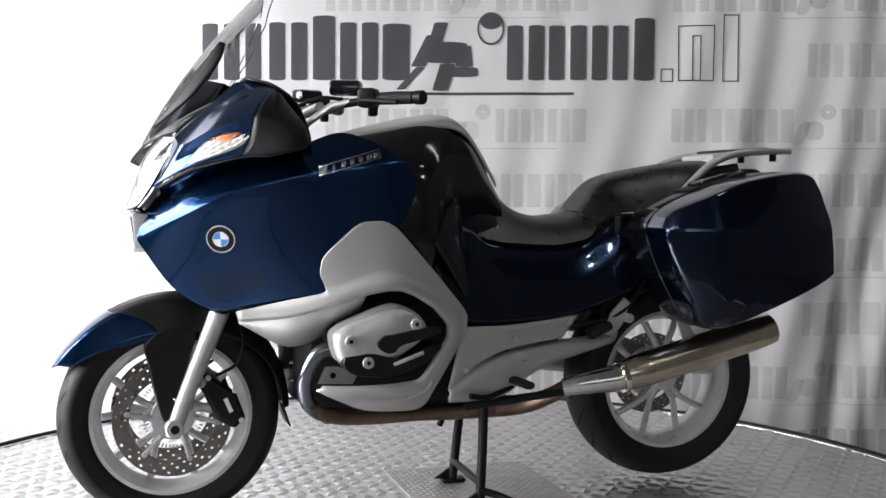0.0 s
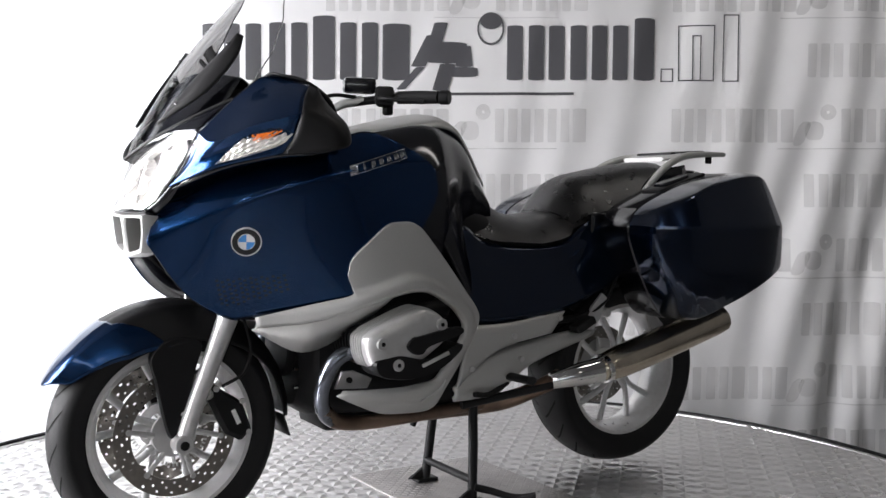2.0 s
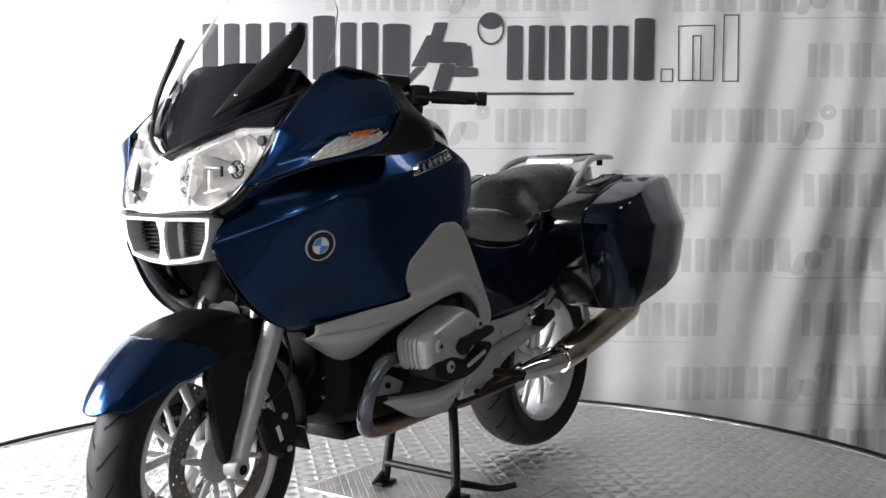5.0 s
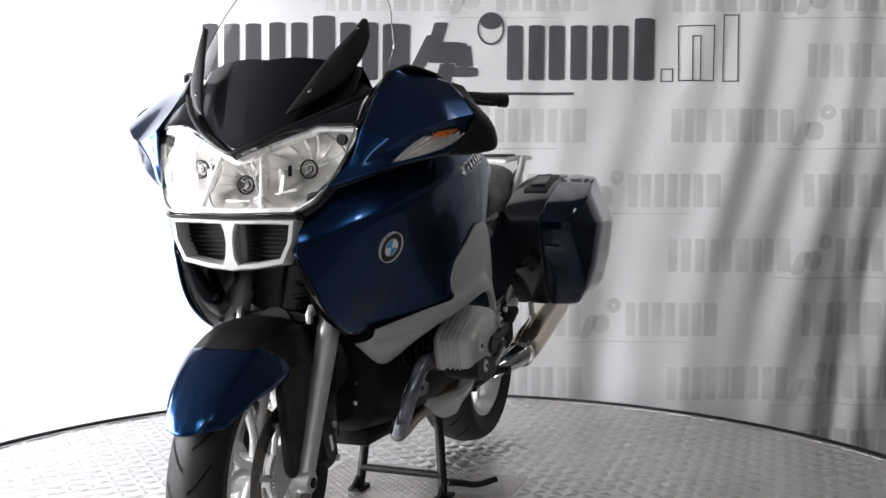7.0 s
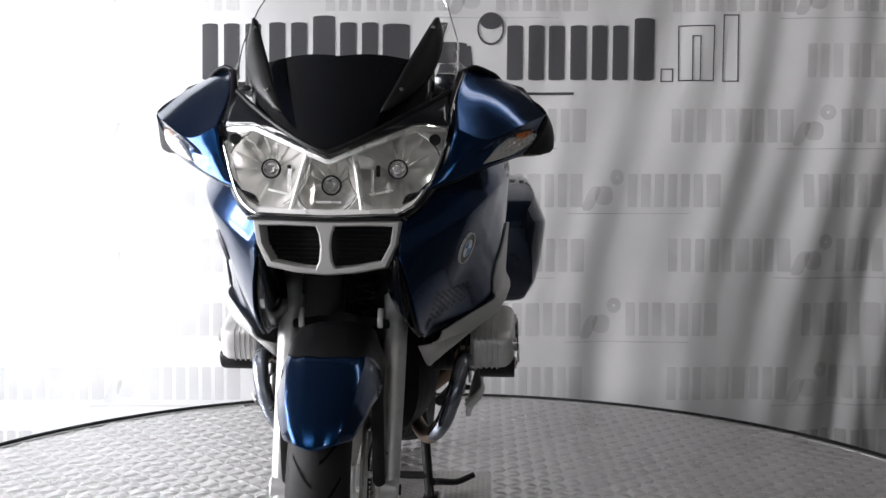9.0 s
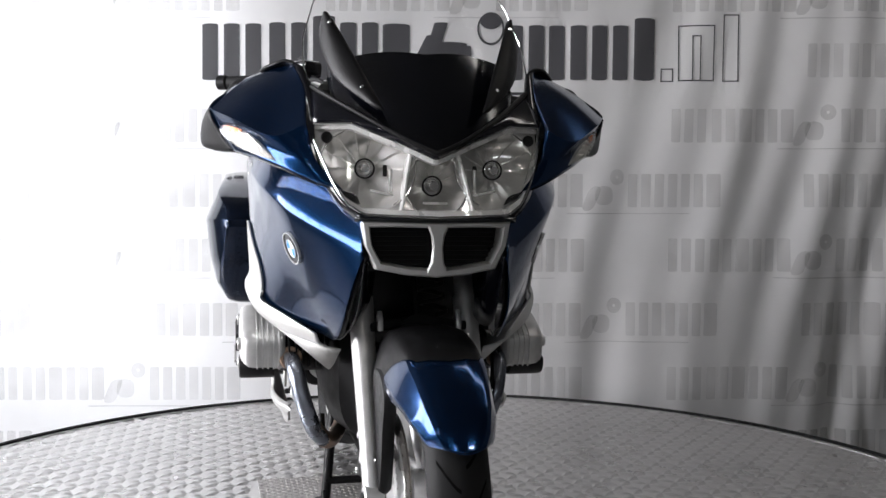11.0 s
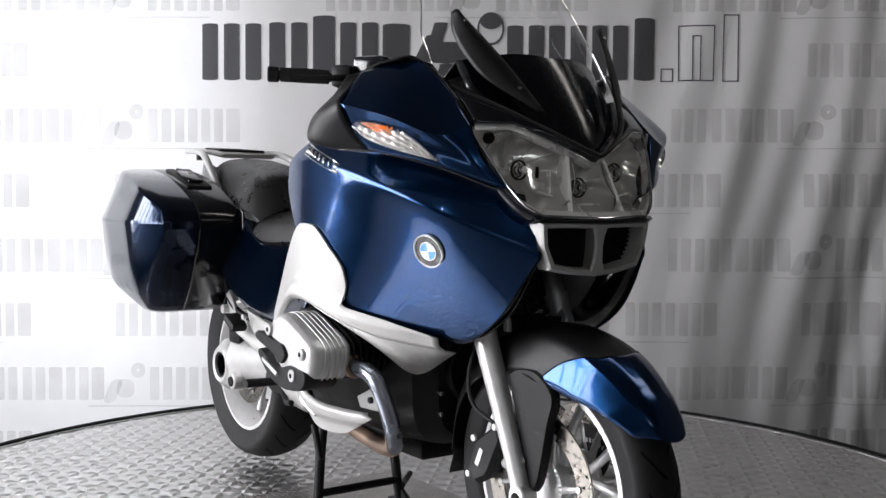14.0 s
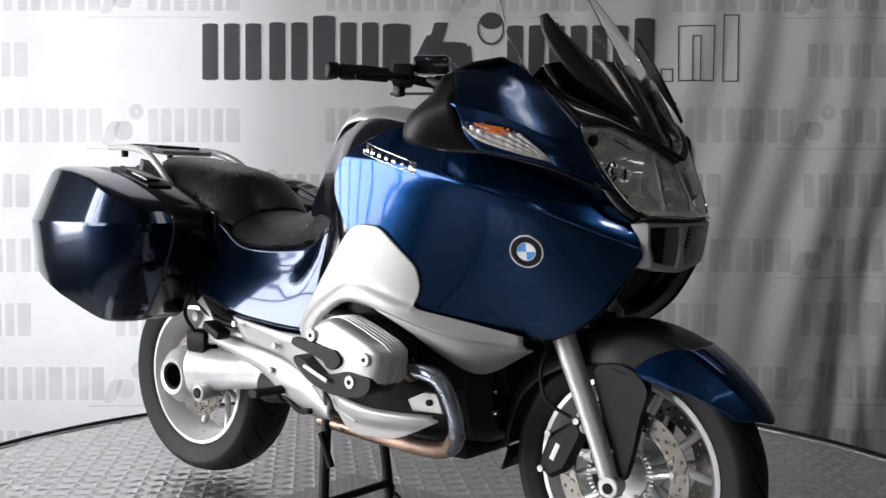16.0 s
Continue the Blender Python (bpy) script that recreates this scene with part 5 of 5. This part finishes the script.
# ---- centre stand ----
stand = bpart("centre_stand", tube([(-0.862, -0.135, 0.075), (-0.862, 0.135, 0.075)], 0.0115, smooth=False), "black", label="black tubular centre stand, lowered")
for s in (1, -1):
    bpart("stand_leg", tube([(-0.882, s * 0.105, 0.315), (-0.874, s * 0.122, 0.18), (-0.862, s * 0.138, 0.012)], 0.0145, 14, smooth=False), "black", stand)
    bpart("stand_foot", box((-0.864, s * 0.142, 0.011), (0.075, 0.045, 0.013), 0.004), "black", stand)
    bpart("stand_gusset", prism([(-0.85, 0.05), (-0.80, 0.018), (-0.86, 0.016)], s * 0.134, s * 0.146), "black", stand)
bpart("stand_lever", tube([(-0.865, 0.145, 0.055), (-0.905, 0.165, 0.045), (-0.96, 0.215, 0.030), (-1.00, 0.265, 0.042)], [0.012, 0.011, 0.010, 0.009], 12), "black", stand, "black stand foot lever")
bpart("stand_spring", tube([(-0.86, -0.150, 0.275), (-0.82, -0.150, 0.185)], 0.010, smooth=False), "dark", stand)
bpart("side_stand", tube([(-0.80, 0.17, 0.315), (-0.95, 0.20, 0.335), (-1.10, 0.215, 0.352)], [0.015, 0.012, 0.011], 12), "black", label="black folded side stand")

# ---- wheels ----


def wheel(name, parent_g, cx, cz, R, width, rim_r, rim_w, spoke_y, label):
    """A cast wheel: tyre, rim with five forked spokes and hub."""
    g = parent_g @ Matrix.Translation((cx, 0, cz))
    hw = width / 2
    prof = [(rim_r + 0.002, -rim_w / 2 + 0.004), (rim_r + 0.014, -rim_w / 2 - 0.006), (R - 0.052, -hw + 0.002), (R - 0.036, -hw), (R - 0.018, -hw * 0.80), (R - 0.006, -hw * 0.45), (R, 0)]
    prof = prof + [(r, -y) for r, y in prof[-2::-1]]
    pr = spline(prof, 34)
    w = bpart(name, cyl((0, 0, 0), (0, 1, 0), 0.038, rim_w * 0.85, 32), "wheel", None, label, g=g)
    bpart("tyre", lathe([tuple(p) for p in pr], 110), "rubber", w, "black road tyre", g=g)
    # tread grooves: slanting dark strips, the shade of shallow cuts put into colour
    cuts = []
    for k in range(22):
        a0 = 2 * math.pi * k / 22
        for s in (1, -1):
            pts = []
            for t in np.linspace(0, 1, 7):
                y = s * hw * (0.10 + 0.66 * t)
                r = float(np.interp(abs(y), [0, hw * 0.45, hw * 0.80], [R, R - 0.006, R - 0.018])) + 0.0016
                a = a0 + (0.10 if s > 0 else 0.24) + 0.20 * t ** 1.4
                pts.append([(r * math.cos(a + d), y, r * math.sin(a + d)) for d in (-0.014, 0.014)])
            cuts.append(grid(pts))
    bpart("tread_groove", joined(*cuts), "groove", w, "slanting dark strips painted as shaded tread grooves", g=g)
    h = rim_w / 2
    rp = [(rim_r + 0.003, -h), (rim_r + 0.003, -h + 0.006), (rim_r - 0.010, -h + 0.012), (rim_r - 0.024, -h * 0.3), (rim_r - 0.024, h * 0.3), (rim_r - 0.010, h - 0.012), (rim_r + 0.003, h - 0.006), (rim_r + 0.003, h), (rim_r - 0.008, h + 0.001), (rim_r - 0.011, h - 0.006), (rim_r - 0.014, h - 0.012), (rim_r - 0.030, h * 0.25), (rim_r - 0.030, -h * 0.25), (rim_r - 0.014, -h + 0.012), (rim_r - 0.011, -h + 0.006), (rim_r - 0.008, -h - 0.001)]
    bpart("rim", lathe(rp, 110), "wheel", w, "silver cast rim", g=g)
    for k in range(5):
        a = 2 * math.pi * k / 5 + 0.3
        for d in (-1, 1):
            ax_, bx_ = a + d * 0.16, a + d * 0.30
            path = [(0.030 * math.cos(ax_), spoke_y * 0.8, 0.030 * math.sin(ax_)), (0.09 * math.cos(a + d * 0.15), spoke_y, 0.09 * math.sin(a + d * 0.15)), ((rim_r - 0.032) * math.cos(bx_), spoke_y * 0.5, (rim_r - 0.032) * math.sin(bx_))]
            bpart("spoke", tube(path, [0.014, 0.0095, 0.011], 10, 12), "wheel", w, g=g)
    return w, g


def brake_disc(w, g, y, r0, r1, carrier):
    """A drilled disc: a flat ring with open holes, both faces."""
    bm = bmesh.new()
    na, nr = 120, 7
    for yy in (y - 0.0022, y + 0.0022):
        vs = [[bm.verts.new(((r0 + (r1 - r0) * j / nr) * math.cos(2 * math.pi * i / na), yy, (r0 + (r1 - r0) * j / nr) * math.sin(2 * math.pi * i / na))) for j in range(nr + 1)] for i in range(na)]
        for i in range(na):
            for j in range(nr):
                hole = (j in (1, 3, 5)) and (i + {1: 0, 3: 2, 5: 4}[j]) % 5 == 0
                if not hole:
                    bm.faces.new((vs[i][j], vs[(i + 1) % na][j], vs[(i + 1) % na][j + 1], vs[i][j + 1]))
    d = bpart("brake_disc", bm, "disc", w, "drilled steel brake disc", g=g)
    bpart("disc_rim", lathe([(r1, y - 0.0022), (r1 + 0.0006, y), (r1, y + 0.0022)], 120, False), "disc", d, g=g)
    bpart("disc_edge", lathe([(r0, y - 0.0022), (r0 - 0.0006, y), (r0, y + 0.0022)], 120, False), "disc", d, g=g)
    s = 1 if y > 0 else -1
    for k in range(carrier):
        a = 2 * math.pi * k / carrier
        bpart("carrier_arm", tube([(0.055 * math.cos(a), y - s * 0.012, 0.055 * math.sin(a)), ((r0 + 0.006) * math.cos(a + 0.15), y, (r0 + 0.006) * math.sin(a + 0.15))], [0.009, 0.006], 8, 4, False), "alloy", d, g=g)
        bpart("rivet", cyl(((r0 + 0.006) * math.cos(a + 0.15), y + s * 0.003, (r0 + 0.006) * math.sin(a + 0.15)), (0, 1, 0), 0.008, 0.006, 10), "alloy", d, g=g)
    bpart("hub_flange", cyl((0, y - s * 0.014, 0), (0, 1, 0), 0.060, 0.012, 32), "alloy", d, g=g)
    return d


fw, fg = wheel("front_wheel", FG, 0.012, 0.302, 0.303, 0.124, 0.2165, 0.098, 0.0, "front wheel with silver cast rim")
for s in (1, -1):
    d = brake_disc(fw, fg, s * 0.071, 0.116, 0.160, 6)
    # toothed sensor ring
    bm = bmesh.new()
    for k in range(48):
        a = 2 * math.pi * k / 48
        q = box((0, 0, 0), (0.010, 0.002, 0.0042), 0)
        moved(q, Matrix.Translation((0.076 * math.cos(a), s * 0.082, 0.076 * math.sin(a))) @ Matrix.Rotation(-a, 4, "Y"))
        me = bpy.data.meshes.new("tooth")
        q.to_mesh(me)
        q.free()
        bm.from_mesh(me)
        bpy.data.meshes.remove(me)
    bpart("sensor_ring", bm, "alloy", d, "toothed sensor ring", g=fg, flat=True)
rw, rg_ = wheel("rear_wheel", G, -1.512, 0.345, 0.316, 0.180, 0.2165, 0.142, 0.025, "rear wheel lifted clear of the deck")
brake_disc(rw, rg_, -0.055, 0.090, 0.132, 5)

# ---- fork, brakes, mudguard ----
for s in (1, -1):
    leg = bpart("fork_leg", tube([(0.018, s * 0.118, 0.262), (0.004, s * 0.118, 0.305), (-0.030, s * 0.119, 0.40), (-0.10, s * 0.120, 0.575), (-0.145, s * 0.120, 0.690)], [0.019, 0.021, 0.0225, 0.0265, 0.0285], 20, 30), "alloy", label="silver painted fork leg", g=FG)
    bpart("axle_bolt", cyl((0.012, s * 0.137, 0.285), (0, 1, 0), 0.012, 0.012, 16), "dark", leg, g=FG)
    bpart("axle_lug", cyl((0.012, s * 0.118, 0.287), (0, 1, 0), 0.025, 0.042, 20), "alloy", leg, g=FG)
    bpart("stanchion", tube([(-0.135, s * 0.120, 0.665), (-0.215, s * 0.120, 0.87)], 0.022, smooth=False), "alloy", leg, "grey upper fork tube", g=FG)
    # caliper behind the leg
    cal = bpart("brake_caliper", loft([[(x, s * y, z) for x, z in q] for y, q in ((0.088, polyline([(-0.075, 0.425), (-0.150, 0.375), (-0.178, 0.300), (-0.150, 0.275), (-0.105, 0.300), (-0.060, 0.390), (-0.075, 0.425)], 30)[:-1]), (0.108, polyline([(-0.073, 0.428), (-0.152, 0.377), (-0.181, 0.299), (-0.150, 0.272), (-0.103, 0.298), (-0.058, 0.39), (-0.073, 0.428)], 30)[:-1]), (0.120, polyline([(-0.080, 0.415), (-0.146, 0.37), (-0.170, 0.303), (-0.149, 0.286), (-0.112, 0.305), (-0.070, 0.39), (-0.080, 0.415)], 30)[:-1]))]), "black", label="black four-piston brake caliper", g=FG)
    bpart("caliper_bar", moved(box((0, 0, 0), (0.042, 0.002, 0.012), 0.0005), Matrix.Translation((-0.132, s * 0.121, 0.340)) @ Matrix.Rotation(radians(-66), 4, "Y")), "white", cal, "white lettering as a plain bar", g=FG)
    for x, z in ((-0.078, 0.418), (-0.168, 0.296), (-0.150, 0.38)):
        bpart("caliper_bolt", cyl((x, s * 0.121, z), (0, 1, 0), 0.008, 0.008, 10), "alloy", cal, g=FG)
    for z in (0.405, 0.345):
        bpart("caliper_lug", tube([(-0.02 - (z - 0.3) * 0.35, s * 0.110, z), (-0.062 - (z - 0.345) * 0.2, s * 0.104, z - 0.006)], [0.016, 0.010], 10, 4, False), "alloy", cal, g=FG)
    bpart("brake_hose", tube([(-0.10, s * 0.105, 0.42), (-0.155, s * 0.12, 0.455), (-0.172, s * 0.12, 0.52), (-0.155, s * 0.11, 0.60)], 0.0045, 8), "rubber", label="black front brake hose", g=FG)
    # plastic cover in front of the leg
    pl = [(0.088, 0.515), (0.074, 0.445), (0.058, 0.365), (0.040, 0.305), (0.020, 0.300), (0.002, 0.345), (-0.030, 0.470), (-0.045, 0.545), (0.03, 0.560)]
    bpart("fork_cover", prism(spline(pl, 56, True), s * 0.084, s * 0.110, 0.008), "black", leg, "matte black fork shroud", g=FG)
    bpart("shroud_screw", cyl((0.008, s * 0.1125, 0.362), (0, 1, 0), 0.0055, 0.004, 10), "chrome", leg, g=FG)


def guard(ends, n, lift=0.0):
    """A piece of front mudguard between two angles round the axle, which may change across it."""
    rows = []
    for t in np.linspace(0, 1, n):
        row = []
        for q in np.linspace(-1, 1, 33):
            a0, a1 = ends(abs(q))
            d = a0 + (a1 - a0) * t
            a = radians(d)
            w = lerp(d, (26, 32, 42, 60, 90, 120, 150, 178), (0.046, 0.068, 0.086, 0.103, 0.110, 0.098, 0.080, 0.070))
            r = lerp(d, (26, 45, 65, 97, 130, 178), (0.344, 0.338, 0.341, 0.347, 0.340, 0.330)) + lift
            drop = lerp(d, (26, 32, 45, 60, 80, 110, 150, 178), (0.022, 0.042, 0.066, 0.095, 0.110, 0.085, 0.035, 0.02))
            # flat crown, a crease, then a skirt down each side
            c = abs(q)
            y = math.copysign(w * lerp(c, (0, 0.55, 0.62, 1.0), (0, 0.66, 0.74, 1.0)), q)
            rr = r - drop * lerp(c, (0, 0.3, 0.55, 0.62, 0.8, 1.0), (0, 0.015, 0.10, 0.17, 0.52, 1.0)) - 0.003 * c
            row.append((0.012 + rr * math.cos(a), y, 0.302 + rr * math.sin(a)))
        rows.append(row)
    return grid(rows)


def paint_end(c):
    """Where the paint ends: early on the crown, further back down the sides."""
    return lerp(c, (0, 0.5, 0.62, 1.0), (60, 62, 66, 84))


mg = bpart("front_mudguard", guard(lambda c: (25 + 5 * c * c, paint_end(c)), 40), "blue", label="metallic blue front mudguard tip", thick=0.004, angle=22, g=FG)
bpart("mudguard_rear", guard(lambda c: (paint_end(c) - 3, 178), 56, -0.003), "black", mg, "black rear half of the mudguard", 0.004, g=FG)
bpart("mud_flap", grid([[(-0.295 - 0.02 * t, y, 0.315 - 0.06 * t) for y in (-0.06, 0, 0.06)] for t in (0, 0.5, 1)]), "black", mg, thick=0.004, g=FG)
brace = bpart("fork_brace", loft([oval_ring(-0.085, y, z, 0.004, 0.010) for y, z in ((-0.105, 0.632), (-0.05, 0.640), (0.05, 0.640), (0.105, 0.632))]), "black", label="black fork brace with silver brackets", g=FG)
for s in (1, -1):
    bpart("bracket", prism([(-0.070, 0.625), (-0.070, 0.650), (-0.085, 0.668), (-0.100, 0.650), (-0.100, 0.625)], s * 0.082, s * 0.094, 0.002), "alloy", brace, "small silver bracket", g=FG)
bpart("front_strut", tube([(-0.10, 0, 0.63), (-0.13, 0, 0.72), (-0.16, 0, 0.80)], 0.006, 8), "dark", label="thin dark strut", g=FG)
coil = [(-0.13 - 0.10 * t + 0.028 * math.cos(2 * math.pi * 5 * t), 0.045 + 0.028 * math.sin(2 * math.pi * 5 * t), 0.655 + 0.15 * t) for t in np.linspace(0, 1, 61)]
bpart("front_spring", tube(coil, 0.0055, 8, 160), "dark", label="dark front suspension spring", g=FG)
bpart("wheel_arm", loft([oval_ring(x, 0, z, w, 0.03) for x, z, w in ((-0.08, 0.63, 0.04), (-0.25, 0.60, 0.07), (-0.40, 0.57, 0.11))]), "dark", label="dark front wishbone")

# ---- handlebar ----
bar = bpart("handlebar", tube([(-0.37, -0.16, 1.165), (-0.36, 0, 1.150), (-0.37, 0.16, 1.165)], 0.014), "alloy", label="alloy handlebar with black grips", g=BG)
for s in (1, -1):
    bpart("bar_riser", loft([oval_ring(x, s * y, z, 0.016, 0.012) for x, y, z in ((-0.30, 0.11, 1.055), (-0.345, 0.15, 1.125), (-0.39, 0.19, 1.165), (-0.43, 0.225, 1.178))]), "alloy", bar, g=BG)
    bpart("bar_end_tube", tube([(-0.40, s * 0.195, 1.168), (-0.50, s * 0.30, 1.186), (-0.575, s * 0.410, 1.186)], 0.011), "black", bar, g=BG)
    bpart("grip", tube([(-0.499, s * 0.300, 1.186), (-0.530, s * 0.346, 1.187), (-0.562, s * 0.394, 1.187)], [0.0165, 0.0175, 0.0165], 18), "rubber", bar, "black rubber grip", g=BG)
    bpart("bar_weight", cyl((-0.572, s * 0.408, 1.187), (-0.56, s * 0.83, 0), 0.0185, 0.026, 20), "black", bar, g=BG)
    bpart("switch_block", box((-0.475, s * 0.272, 1.188), (0.050, 0.060, 0.052), 0.010, Matrix.Rotation(radians(-s * 34), 4, "Z")), "black", bar, "black switch block", g=BG)
    bpart("reservoir", box((-0.425, s * 0.225, 1.215), (0.085, 0.055, 0.042), 0.010, Matrix.Rotation(radians(-s * 25), 4, "Z")), "gloss_black", bar, "black fluid reservoir", g=BG)
    bpart("lever", tube([(-0.455, s * 0.270, 1.182), (-0.455, s * 0.31, 1.180), (-0.515, s * 0.395, 1.172)], [0.009, 0.007, 0.006], 10), "black", bar, g=BG)
    bpart("switch_tail", box((-0.49, s * 0.265, 1.155), (0.025, 0.022, 0.03), 0.006), "black", bar, g=BG)
    bpart("cable", tube([(-0.42, s * 0.22, 1.185), (-0.35, s * 0.20, 1.185), (-0.28, s * 0.15, 1.14), (-0.26, s * 0.10, 1.07)], 0.005, 8), "rubber", bar, g=BG)
bpart("dash_top", loft([oval_ring(x, 0, z, w, h) for x, z, w, h in ((-0.05, 1.14, 0.15, 0.03), (-0.14, 1.15, 0.22, 0.05), (-0.24, 1.12, 0.24, 0.07), (-0.33, 1.06, 0.24, 0.05))]), "black", label="matte black dashboard")


def motions():
    turn = [(0.0, -162.2), (1.0, -154.75), (2.0, -147.3), (3.0, -139.75), (4.0, -132.15), (5.0, -124.4), (6.0, -116.5), (7.0, -108.5), (8.0, -100.65), (9.0, -92.75), (10.0, -84.95), (11.0, -77.1), (12.0, -69.45), (13.0, -61.65), (14.0, -53.8), (15.0, -45.85), (16.0, -37.8)]
    rows = [(t, pose(0, 0, 0, 0, 0, a)) for t, a in turn]
    walk(bike, rows)
    walk(turntable, rows)


motions()
